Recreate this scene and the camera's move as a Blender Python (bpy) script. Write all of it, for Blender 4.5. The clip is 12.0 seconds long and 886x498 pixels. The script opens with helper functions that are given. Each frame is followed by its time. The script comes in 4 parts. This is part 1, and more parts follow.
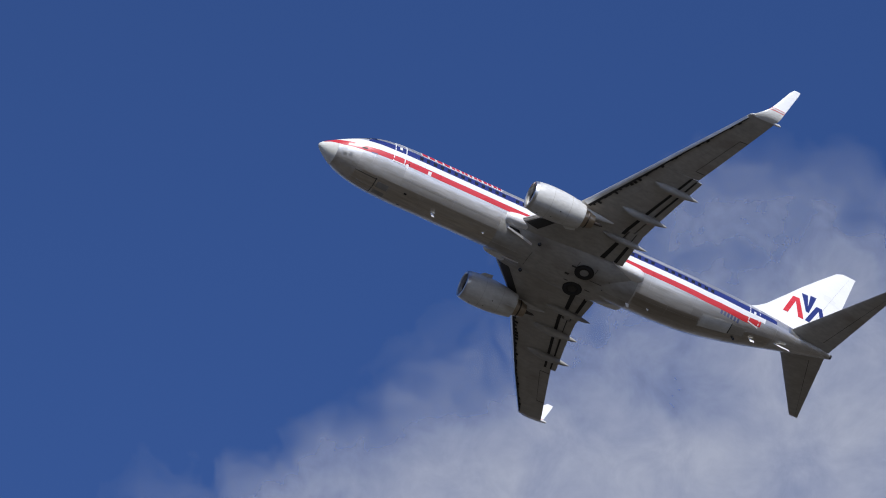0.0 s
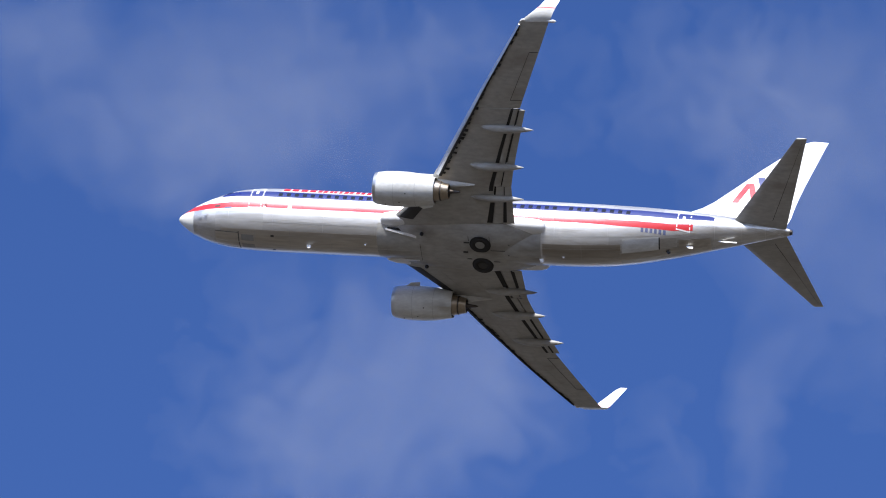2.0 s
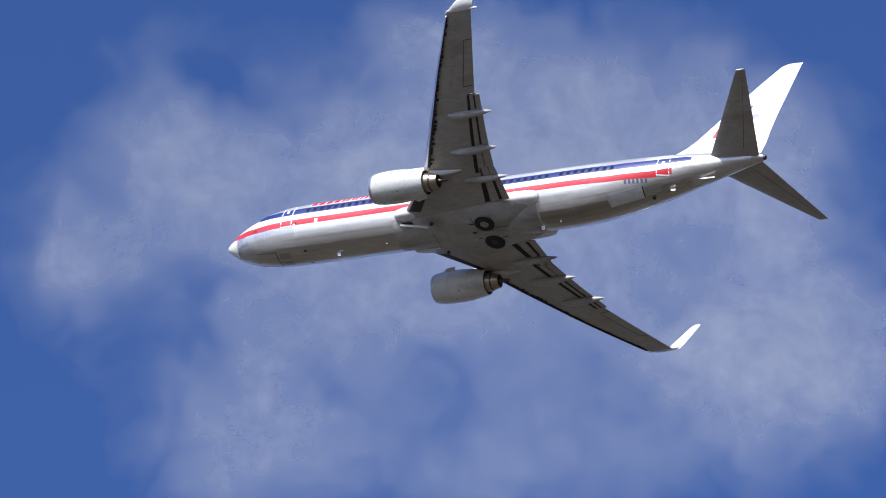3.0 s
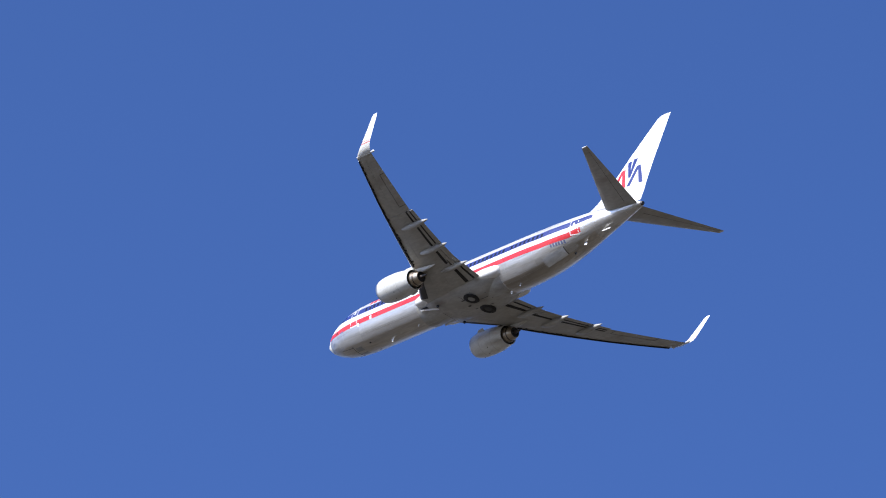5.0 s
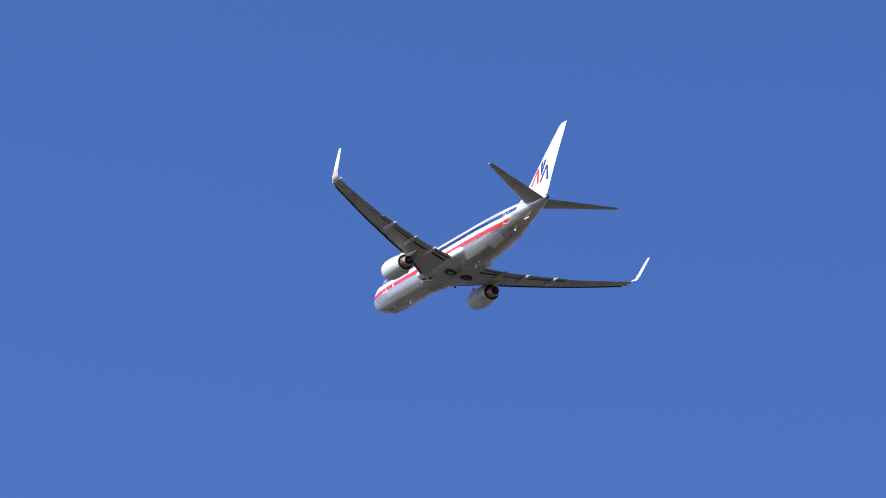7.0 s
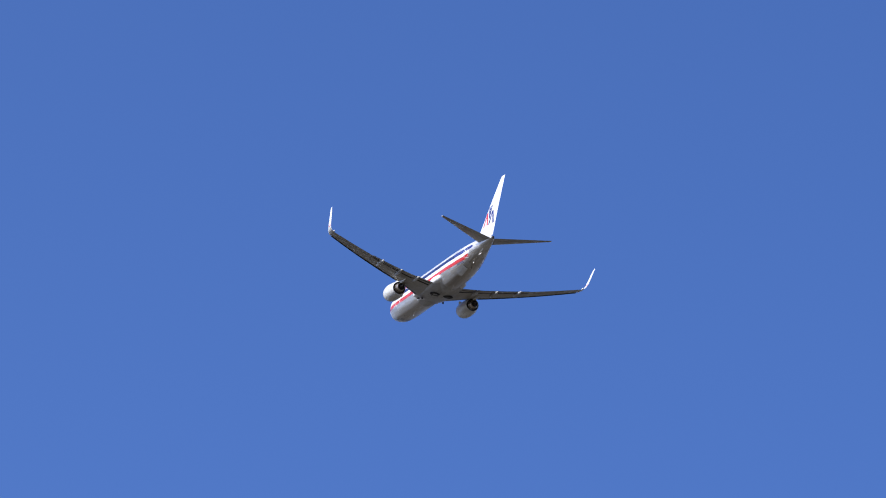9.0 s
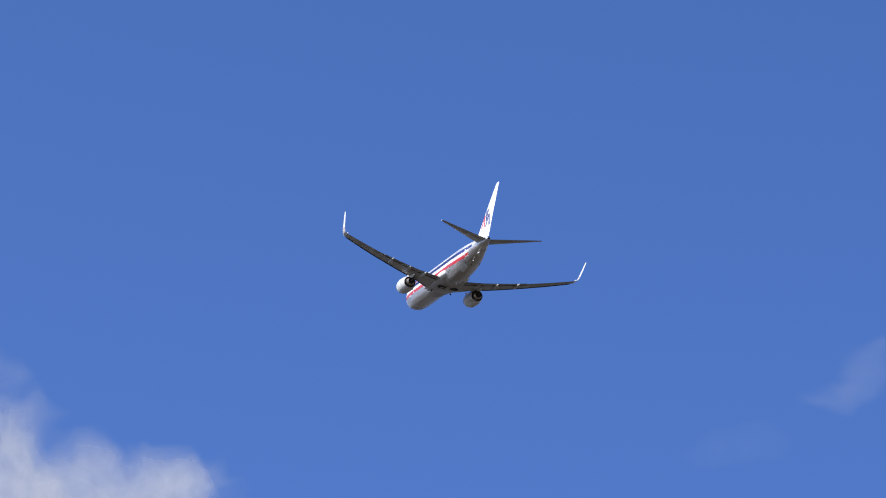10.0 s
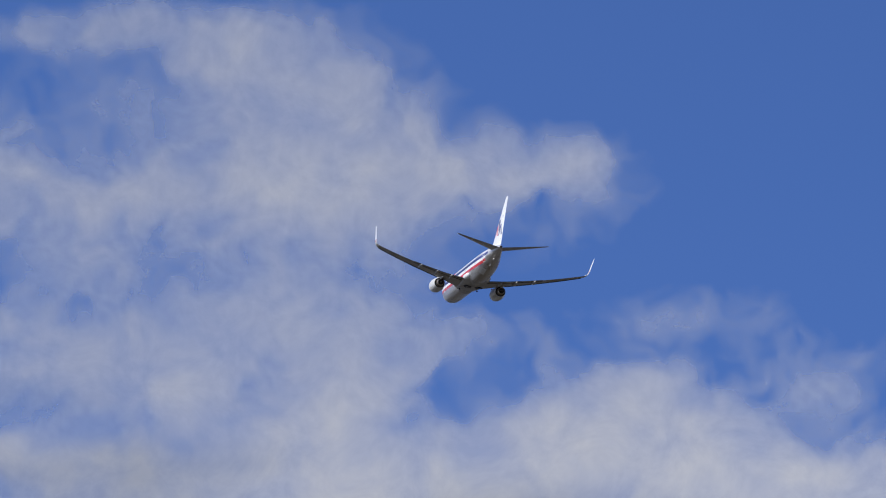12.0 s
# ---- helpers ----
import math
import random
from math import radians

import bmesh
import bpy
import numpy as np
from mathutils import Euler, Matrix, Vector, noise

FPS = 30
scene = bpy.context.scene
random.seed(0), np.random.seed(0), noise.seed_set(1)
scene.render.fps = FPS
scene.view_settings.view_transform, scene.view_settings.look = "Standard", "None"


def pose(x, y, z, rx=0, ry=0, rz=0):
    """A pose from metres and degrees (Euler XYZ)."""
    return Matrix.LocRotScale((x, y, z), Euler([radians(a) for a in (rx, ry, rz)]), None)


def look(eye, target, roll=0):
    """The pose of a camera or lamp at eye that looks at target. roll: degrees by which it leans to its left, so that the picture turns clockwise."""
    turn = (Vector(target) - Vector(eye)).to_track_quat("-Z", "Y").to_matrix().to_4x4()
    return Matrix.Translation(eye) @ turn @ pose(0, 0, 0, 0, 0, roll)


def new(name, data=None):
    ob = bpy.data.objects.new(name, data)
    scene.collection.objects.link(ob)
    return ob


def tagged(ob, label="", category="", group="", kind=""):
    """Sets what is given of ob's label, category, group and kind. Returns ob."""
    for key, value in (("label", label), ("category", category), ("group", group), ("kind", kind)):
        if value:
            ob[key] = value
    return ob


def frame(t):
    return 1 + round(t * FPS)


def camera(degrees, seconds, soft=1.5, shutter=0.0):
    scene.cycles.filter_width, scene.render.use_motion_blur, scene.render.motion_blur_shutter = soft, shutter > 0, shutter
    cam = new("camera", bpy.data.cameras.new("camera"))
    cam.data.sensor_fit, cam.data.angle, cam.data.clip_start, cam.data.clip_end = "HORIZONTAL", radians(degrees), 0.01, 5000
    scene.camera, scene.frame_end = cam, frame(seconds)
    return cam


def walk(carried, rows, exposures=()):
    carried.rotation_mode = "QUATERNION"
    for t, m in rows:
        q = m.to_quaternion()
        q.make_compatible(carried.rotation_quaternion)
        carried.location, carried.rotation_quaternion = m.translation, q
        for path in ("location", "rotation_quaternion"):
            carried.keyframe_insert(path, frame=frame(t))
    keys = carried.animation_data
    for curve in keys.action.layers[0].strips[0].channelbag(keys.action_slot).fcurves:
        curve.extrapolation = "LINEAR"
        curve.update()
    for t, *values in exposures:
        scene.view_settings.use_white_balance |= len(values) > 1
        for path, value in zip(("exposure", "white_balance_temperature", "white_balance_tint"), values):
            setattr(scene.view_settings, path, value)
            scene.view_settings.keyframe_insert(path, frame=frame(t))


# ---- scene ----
EYE = (0.0, 0.0, 1.7)


def ray_dir(az, el):
    a, e = radians(az), radians(el)
    return Vector((math.cos(e) * math.cos(a), math.cos(e) * math.sin(a), math.sin(e)))


def aim(az, el, roll):
    """The standing camera turned to an azimuth and elevation in degrees."""
    return look(EYE, Vector(EYE) + ray_dir(az, el) * 100, roll)


cam = camera(8.0, 12.0, soft=1.05)
walk(cam, [
    (0, aim(-111.873, 31.431, 0.231)), (0.2667, aim(-108.257, 32.400, 0.180)), (0.5, aim(-104.898, 33.262, 0.119)),
    (0.7667, aim(-100.839, 34.397, -0.000)), (1, aim(-97.183, 35.331, -0.129)), (1.2667, aim(-93.049, 36.170, -0.338)),
    (1.5, aim(-89.348, 36.719, -0.456)), (1.7667, aim(-84.946, 37.088, -0.348)), (2, aim(-80.969, 37.246, -0.193)),
    (2.2667, aim(-76.197, 37.329, -0.051)), (2.5, aim(-72.073, 37.239, 0.039)), (2.7667, aim(-67.661, 36.759, 0.058)),
    (3, aim(-64.019, 36.437, 0.023)), (3.2, aim(-61.060, 36.528, -0.039)), (3.6, aim(-55.413, 36.085, -0.077)),
    (3.7667, aim(-53.177, 35.677, -0.061)), (4.2, aim(-47.764, 34.233, 0.036)), (4.2667, aim(-46.987, 33.981, 0.054)),
    (4.6, aim(-43.350, 32.698, 0.147)), (4.7667, aim(-41.689, 32.080, 0.186)), (5, aim(-39.551, 31.297, 0.223)),
    (5.2667, aim(-37.348, 30.505, 0.226)), (5.5, aim(-35.583, 29.798, 0.270)), (5.7667, aim(-33.749, 28.927, 0.465)),
    (6, aim(-32.216, 28.123, 0.651)), (6.2667, aim(-30.397, 27.100, 0.819)), (6.5, aim(-28.913, 26.252, 0.864)),
    (6.7667, aim(-27.500, 25.505, 0.643)), (7, aim(-26.406, 24.934, 0.403)), (7.2667, aim(-25.270, 24.312, 0.255)),
    (7.5, aim(-24.351, 23.792, 0.155)), (7.7667, aim(-23.330, 23.193, 0.028)), (8.2667, aim(-21.516, 22.079, -0.220)),
    (8.7667, aim(-19.853, 21.001, -0.393)), (9.2667, aim(-18.375, 19.988, -0.387)), (9.5, aim(-17.760, 19.545, -0.293)),
    (9.7667, aim(-17.105, 19.066, -0.045)), (10, aim(-16.569, 18.645, 0.079)), (10.2667, aim(-16.002, 18.122, -0.170)),
    (10.5, aim(-15.539, 17.673, -0.471)), (10.7667, aim(-15.062, 17.184, -0.749)), (11, aim(-14.650, 16.825, -0.882)),
    (11.2667, aim(-14.136, 16.607, -0.723)), (11.5, aim(-13.683, 16.426, -0.526)), (11.7667, aim(-13.186, 16.061, -0.437)),
    (11.9, aim(-12.943, 15.858, -0.407)), (12, aim(-12.766, 15.713, -0.382)),
], exposures=[(0, -0.09), (0.5, 0.5), (1, 0.78), (2.5, 0.74), (3.0, 0.58), (3.2, 0.58), (5, 0.78), (7.5, 0.64), (9.5, 0.48), (10.5, 0.36), (12, 0.04)])

# ---- sky and sun ----
SUN_AZ, SUN_EL = 84.7, 40.0
world = bpy.data.worlds.new("sky")
scene.world = world
world.use_nodes = True
wn = world.node_tree
sky = wn.nodes.new("ShaderNodeTexSky")
sky.sky_type, sky.sun_disc = "NISHITA", False
sky.sun_elevation, sky.sun_rotation = radians(SUN_EL), radians(90 - SUN_AZ)
sky.air_density, sky.dust_density, sky.ozone_density = 0.45, 2.0, 4.0
wn.nodes["Background"].inputs["Strength"].default_value = 0.12
tint = wn.nodes.new("ShaderNodeMix")
tint.data_type, tint.blend_type = "RGBA", "MULTIPLY"
tint.inputs["Factor"].default_value = 1.0
tint.inputs["B"].default_value = (0.655, 0.92, 1.385, 1)
wn.links.new(sky.outputs[0], tint.inputs["A"])
wn.links.new(tint.outputs["Result"], wn.nodes["Background"].inputs["Color"])

sun = new("sun", bpy.data.lights.new("sun", "SUN"))
sun.data.energy, sun.data.angle, sun.data.color = 4.0, radians(0.53), (1.0, 0.96, 0.91)
sun.matrix_world = look(ray_dir(SUN_AZ, SUN_EL) * 500, (0, 0, 0))


# ---- materials ----
def material(name, colour, rough=0.5, metal=0.0, vary=0.12, scale=1.5, fine=14.0, bump=0.0, streak=1.0, coat=0.0, dirt=None, dirt_amount=0.0):
    """Principled material with broad stains, fine grain, roughness wear and relief, in metres."""
    m = bpy.data.materials.new(name)
    m.use_nodes = True
    nt = m.node_tree
    n, l = nt.nodes, nt.links
    b = n["Principled BSDF"]
    co = n.new("ShaderNodeTexCoord")
    mp = n.new("ShaderNodeMapping")
    mp.inputs["Scale"].default_value = (1.0 / streak, 1.0, 1.0)
    l.new(co.outputs["Object"], mp.inputs["Vector"])
    big, small = n.new("ShaderNodeTexNoise"), n.new("ShaderNodeTexNoise")
    big.inputs["Scale"].default_value, big.inputs["Detail"].default_value = scale, 5
    small.inputs["Scale"].default_value, small.inputs["Detail"].default_value = fine, 4
    for t in (big, small):
        l.new(mp.outputs[0], t.inputs["Vector"])
    add = n.new("ShaderNodeMath")
    add.operation = "ADD"
    l.new(big.outputs["Fac"], add.inputs[0])
    l.new(small.outputs["Fac"], add.inputs[1])
    ramp = n.new("ShaderNodeMapRange")
    ramp.inputs["From Min"].default_value, ramp.inputs["From Max"].default_value = 0.65, 1.35
    ramp.inputs["To Min"].default_value, ramp.inputs["To Max"].default_value = 1 - vary, 1 + vary * 0.6
    l.new(add.outputs[0], ramp.inputs["Value"])
    mul = n.new("ShaderNodeMix")
    mul.data_type, mul.blend_type = "RGBA", "MULTIPLY"
    mul.inputs["Factor"].default_value = 1.0
    mul.inputs["A"].default_value = (*colour, 1)
    l.new(ramp.outputs[0], mul.inputs["B"])
    out = mul.outputs["Result"]
    if dirt:
        mix = n.new("ShaderNodeMix")
        mix.data_type = "RGBA"
        mix.inputs["B"].default_value = (*dirt, 1)
        dr = n.new("ShaderNodeMapRange")
        dr.inputs["From Min"].default_value, dr.inputs["From Max"].default_value = 0.48, 0.72
        dr.inputs["To Max"].default_value = dirt_amount
        l.new(big.outputs["Fac"], dr.inputs["Value"])
        l.new(dr.outputs[0], mix.inputs["Factor"])
        l.new(out, mix.inputs["A"])
        out = mix.outputs["Result"]
    l.new(out, b.inputs["Base Color"])
    rr = n.new("ShaderNodeMapRange")
    rr.inputs["From Min"].default_value, rr.inputs["From Max"].default_value = 0.3, 0.7
    rr.inputs["To Min"].default_value, rr.inputs["To Max"].default_value = max(rough - 0.06, 0.02), min(rough + 0.08, 1)
    l.new(big.outputs["Fac"], rr.inputs["Value"])
    l.new(rr.outputs[0], b.inputs["Roughness"])
    b.inputs["Metallic"].default_value = metal
    b.inputs["Coat Weight"].default_value = coat
    if bump:
        bp = n.new("ShaderNodeBump")
        bp.inputs["Strength"].default_value, bp.inputs["Distance"].default_value = bump, 0.02
        l.new(big.outputs["Fac"], bp.inputs["Height"])
        l.new(bp.outputs[0], b.inputs["Normal"])
    return m


def polished_metal():
    """Worn polished sheet: a sharp mirror lobe under a broad brushed one, in panels of slightly different finish."""
    m = material("polished aluminium", (0.90, 0.895, 0.88), 0.14, 1.0, 0.14, 0.6, 9.0, 0.05, 6.0, 0.0, (0.56, 0.51, 0.45), 0.45)
    n, l = m.node_tree.nodes, m.node_tree.links
    b = n["Principled BSDF"]
    grime, gm, gc = n.new("ShaderNodeTexNoise"), n.new("ShaderNodeMapping"), n.new("ShaderNodeTexCoord")
    grime.inputs["Scale"].default_value, grime.inputs["Detail"].default_value, grime.inputs["Roughness"].default_value = 1.6, 7, 0.65
    gm.inputs["Scale"].default_value = (0.16, 1.3, 2.0)
    l.new(gc.outputs["Object"], gm.inputs["Vector"])
    l.new(gm.outputs[0], grime.inputs["Vector"])
    gr, soil = n.new("ShaderNodeMapRange"), n.new("ShaderNodeMix")
    gr.inputs["From Min"].default_value, gr.inputs["From Max"].default_value, gr.inputs["To Max"].default_value = 0.52, 0.70, 0.5
    soil.data_type = "RGBA"
    soil.inputs["B"].default_value = (0.34, 0.31, 0.26, 1)
    l.new(grime.outputs["Fac"], gr.inputs["Value"])
    l.new(gr.outputs[0], soil.inputs["Factor"])
    l.new(b.inputs["Base Color"].links[0].from_socket, soil.inputs["A"])
    l.new(soil.outputs["Result"], b.inputs["Base Color"])
    # each riveted sheet has a finish of its own
    where, xyz, around, sheet, snap, pick = (n.new("ShaderNode" + k) for k in ("TexCoord", "SeparateXYZ", "Math", "CombineXYZ", "VectorMath", "TexWhiteNoise"))
    around.operation, snap.operation = "ARCTAN2", "SNAP"
    snap.inputs[1].default_value = (3.1, 0.42, 1.0)
    l.new(where.outputs["Object"], xyz.inputs[0])
    l.new(xyz.outputs["Z"], around.inputs[0])
    l.new(xyz.outputs["Y"], around.inputs[1])
    l.new(xyz.outputs["X"], sheet.inputs["X"])
    l.new(around.outputs[0], sheet.inputs["Y"])
    l.new(sheet.outputs[0], snap.inputs[0])
    l.new(snap.outputs[0], pick.inputs["Vector"])
    finish, level = n.new("ShaderNodeMapRange"), n.new("ShaderNodeMix")
    finish.inputs["To Min"].default_value, finish.inputs["To Max"].default_value = 0.84, 1.04
    level.data_type, level.blend_type = "RGBA", "MULTIPLY"
    level.inputs["Factor"].default_value = 1.0
    l.new(pick.outputs["Value"], finish.inputs["Value"])
    l.new(b.inputs["Base Color"].links[0].from_socket, level.inputs["A"])
    l.new(finish.outputs[0], level.inputs["B"])
    l.new(level.outputs["Result"], b.inputs["Base Color"])
    brushed = n.new("ShaderNodeBsdfAnisotropic")
    brushed.distribution = "GGX"
    brushed.inputs["Roughness"].default_value = 0.60
    l.new(b.inputs["Base Color"].links[0].from_socket, brushed.inputs["Color"])
    wear = n.new("ShaderNodeTexNoise")
    wear.inputs["Scale"].default_value, wear.inputs["Detail"].default_value = 0.8, 6
    mp = n.new("ShaderNodeMapping")
    mp.inputs["Scale"].default_value = (0.22, 1.0, 1.6)
    co = n.new("ShaderNodeTexCoord")
    l.new(co.outputs["Object"], mp.inputs["Vector"])
    l.new(mp.outputs[0], wear.inputs["Vector"])
    share = n.new("ShaderNodeMapRange")
    share.inputs["From Min"].default_value, share.inputs["From Max"].default_value = 0.3, 0.7
    share.inputs["To Min"].default_value, share.inputs["To Max"].default_value = 0.5, 0.8
    l.new(wear.outputs["Fac"], share.inputs["Value"])
    mix = n.new("ShaderNodeMixShader")
    l.new(share.outputs[0], mix.inputs[0])
    l.new(b.outputs[0], mix.inputs[1])
    l.new(brushed.outputs[0], mix.inputs[2])
    l.new(mix.outputs[0], n["Material Output"].inputs["Surface"])
    return m


POLISHED = polished_metal()
DULL_METAL = material("dull aluminium", (0.62, 0.62, 0.61), 0.38, 1.0, 0.14, 1.2, 12.0, 0.05, 2.0)
BELLY = material("darker stained belly metal", (0.68, 0.65, 0.60), 0.36, 1.0, 0.30, 0.5, 7.0, 0.04, 9.0, 0.0, (0.22, 0.19, 0.15), 0.7)
GREY = material("grey aircraft paint", (0.43, 0.42, 0.39), 0.42, 0.0, 0.24, 0.7, 5.0, 0.0, 2.2, 0.0, (0.22, 0.195, 0.165), 0.65)
FAIRING = material("stained fairing paint", (0.43, 0.42, 0.39), 0.42, 0.0, 0.26, 0.8, 5.0, 0.0, 2.2, 0.0, (0.15, 0.13, 0.10), 0.7)
GREY_LIGHT = material("light grey nacelle paint", (0.68, 0.68, 0.65), 0.35, 0.0, 0.18, 1.1, 8.0, 0.0, 2.5, 0.1, (0.26, 0.235, 0.19), 0.5)
RADOME = material("cream nose cone paint", (0.74, 0.73, 0.66), 0.45, 0.0, 0.08, 1.2, 11.0)
WHITE = material("white gloss paint", (0.80, 0.80, 0.79), 0.3, 0.0, 0.05, 0.8, 9.0, 0.0, 2.0, 0.2)
RED = material("red gloss paint", (0.60, 0.035, 0.042), 0.28, 0.0, 0.10, 0.8, 9.0, 0.0, 3.0, 0.2)
BLUE = material("blue gloss paint", (0.022, 0.034, 0.165), 0.3, 0.0, 0.10, 0.8, 9.0, 0.0, 3.0, 0.2)
# seals and rubber, also the shade in gaps and openings put in as colour
DARK = material("near black for seals and gap shade", (0.018, 0.017, 0.016), 0.7, 0.0, 0.3, 2.0, 15.0)
KRUEGER = material("dark grey panel", (0.045, 0.043, 0.04), 0.6, 0.0, 0.3, 2.0, 15.0)
RUBBER = material("tyre rubber", (0.022, 0.021, 0.02), 0.75, 0.0, 0.25, 3.0, 20.0)
HUB = material("wheel hub metal", (0.34, 0.34, 0.33), 0.45, 0.3, 0.2, 4.0, 20.0)
HOT = material("heat stained nozzle metal", (0.43, 0.36, 0.28), 0.35, 1.0, 0.22, 2.0, 10.0, 0.05)
BURNT = material("burnt exhaust metal", (0.10, 0.085, 0.075), 0.5, 0.8, 0.25, 3.0, 12.0)
GLASS = material("dark window glass", (0.02, 0.022, 0.03), 0.08, 0.0, 0.15, 2.0, 12.0)
LETTER = material("blue grey paint", (0.13, 0.15, 0.26), 0.4, 0.0, 0.1)
LAMP = material("clear lamp cover", (0.9, 0.9, 0.88), 0.15, 0.0, 0.05, 3.0, 12.0, 0.0, 1.0, 0.5)
GROUND = material("dry grass ground", (0.060, 0.049, 0.034), 0.9, 0.0, 0.35, 0.02, 0.4, 0.0, 1.0, 0.0, (0.040, 0.038, 0.024), 0.7)


def cloud_material():
    """Thin vapour: white scattering, let through where the density is low."""
    m = bpy.data.materials.new("cloud vapour")
    m.use_nodes = True
    n, l = m.node_tree.nodes, m.node_tree.links
    n.remove(n["Principled BSDF"])
    dif, trl, tra = n.new("ShaderNodeBsdfDiffuse"), n.new("ShaderNodeBsdfTranslucent"), n.new("ShaderNodeBsdfTransparent")
    dif.inputs["Color"].default_value = trl.inputs["Color"].default_value = (0.84, 0.81, 0.74, 1)
    mix = n.new("ShaderNodeMixShader")
    mix.inputs[0].default_value = 0.44
    l.new(dif.outputs[0], mix.inputs[1])
    l.new(trl.outputs[0], mix.inputs[2])
    den = n.new("ShaderNodeAttribute")
    den.attribute_name = "vapour"
    co = n.new("ShaderNodeAttribute")
    co.attribute_name = "sheet"
    no = n.new("ShaderNodeTexNoise")
    no.inputs["Scale"].default_value, no.inputs["Detail"].default_value, no.inputs["Roughness"].default_value = 1.7, 5, 0.62
    no.inputs["Distortion"].default_value = 0.4
    l.new(co.outputs["Vector"], no.inputs["Vector"])
    amp = n.new("ShaderNodeMapRange")
    amp.inputs["From Min"].default_value, amp.inputs["From Max"].default_value = 0.3, 0.7
    amp.inputs["To Min"].default_value, amp.inputs["To Max"].default_value = 0.74, 1.20
    l.new(no.outputs["Fac"], amp.inputs["Value"])
    mul = n.new("ShaderNodeMath")
    mul.operation, mul.use_clamp = "MULTIPLY", True
    l.new(den.outputs["Fac"], mul.inputs[0])
    l.new(amp.outputs[0], mul.inputs[1])
    body = n.new("ShaderNodeMixShader")
    l.new(mul.outputs[0], body.inputs[0])
    l.new(tra.outputs[0], body.inputs[1])
    l.new(mix.outputs[0], body.inputs[2])
    l.new(body.outputs[0], n["Material Output"].inputs["Surface"])
    return m


CLOUD = cloud_material()


# ---- mesh helpers ----
def part(name, bm, mat, parent=None, label="", smooth=True):
    bmesh.ops.recalc_face_normals(bm, faces=bm.faces)
    me = bpy.data.meshes.new(name)
    bm.to_mesh(me)
    bm.free()
    me.materials.append(mat)
    if smooth:
        me.polygons.foreach_set("use_smooth", [True] * len(me.polygons))
        me.set_sharp_from_angle(angle=radians(38))
    ob = new(name, me)
    if parent:
        ob.parent = parent
    if label:
        tagged(ob, label)
    return ob


def loft(rings, closed=True, caps=True):
    """Skin over a row of rings of points."""
    bm = bmesh.new()
    vs = [[bm.verts.new(p) for p in r] for r in rings]
    k = len(rings[0])
    for a, b in zip(vs, vs[1:]):
        for i in range(k if closed else k - 1):
            j = (i + 1) % k
            bm.faces.new((a[i], a[j], b[j], b[i]))
    if caps and closed:
        bm.faces.new(vs[0])
        bm.faces.new(vs[-1][::-1])
    return bm


def slab(grid, out, thick):
    """A thin solid patch: a grid of points, pushed out along its directions by the thickness."""
    bm = bmesh.new()
    top = [[bm.verts.new(Vector(p) + Vector(o) * thick) for p, o in zip(r, q)] for r, q in zip(grid, out)]
    low = [[bm.verts.new(Vector(p) - Vector(o) * 0.01) for p, o in zip(r, q)] for r, q in zip(grid, out)]
    a, b = len(grid), len(grid[0])
    for i in range(a - 1):
        for j in range(b - 1):
            bm.faces.new((top[i][j], top[i + 1][j], top[i + 1][j + 1], top[i][j + 1]))
            bm.faces.new((low[i][j], low[i][j + 1], low[i + 1][j + 1], low[i + 1][j]))
    for i in range(a - 1):
        for j in (0, b - 1):
            bm.faces.new((top[i][j], low[i][j], low[i + 1][j], top[i + 1][j]))
    for j in range(b - 1):
        for i in (0, a - 1):
            bm.faces.new((top[i][j], top[i][j + 1], low[i][j + 1], low[i][j]))
    return bm


def revolve(prof, cx, cy, cz, n=40, flat=1.0, caps=True):
    """Turned about a fore-and-aft axis: (station, radius) pairs; closed where the radius is small."""
    rings = []
    for s, r in prof:
        rings.append([(18 - s, cy + r * math.cos(t), cz + r * math.sin(t) * (flat if math.sin(t) < 0 else 1)) for t in (2 * math.pi * i / n for i in range(n))])
    return loft(rings, True, caps)


def lerp(x, table, k):
    if x <= table[0][0]:
        return table[0][k]
    for a, b in zip(table, table[1:]):
        if x <= b[0]:
            u = (x - a[0]) / (b[0] - a[0])
            return a[k] + (b[k] - a[k]) * u
    return table[-1][k]


# ---- ground ----
bm = bmesh.new()
bmesh.ops.create_circle(bm, cap_ends=True, segments=96, radius=9000)
tagged(part("ground", bm, GROUND, smooth=False), "flat dry grass ground below the flight path", "ground", kind="structure")

# ---- the airliner: x forward, y to its left wing, z up; stations are metres behind the nose ----
plane = new("airliner")
tagged(plane, "polished aluminium jet airliner with red, white and blue stripes, climbing", "airplane")

# station, half width, height of the widest line, top, bottom
NOSE_SECTIONS = [(-0.14, 0.03, -0.5, -0.47, -0.53), (-0.08, 0.16, -0.5, -0.36, -0.64), (0.05, 0.30, -0.5, -0.24, -0.77), (0.3, 0.49, -0.49, -0.12, -0.98), (0.65, 0.74, -0.47, 0.04, -1.22),
        (1, 0.97, -0.44, 0.21, -1.42), (1.5, 1.23, -0.38, 0.44, -1.62), (2, 1.42, -0.3, 0.70, -1.78), (2.5, 1.56, -0.22, 1.00, -1.90), (3, 1.67, -0.15, 1.28, -1.99),
        (3.5, 1.75, -0.09, 1.49, -2.06), (4, 1.80, -0.05, 1.64, -2.10), (5, 1.86, 0, 1.81, -2.15), (6, 1.88, 0, 1.89, -2.17), (7, 1.88, 0, 1.9, -2.17)]
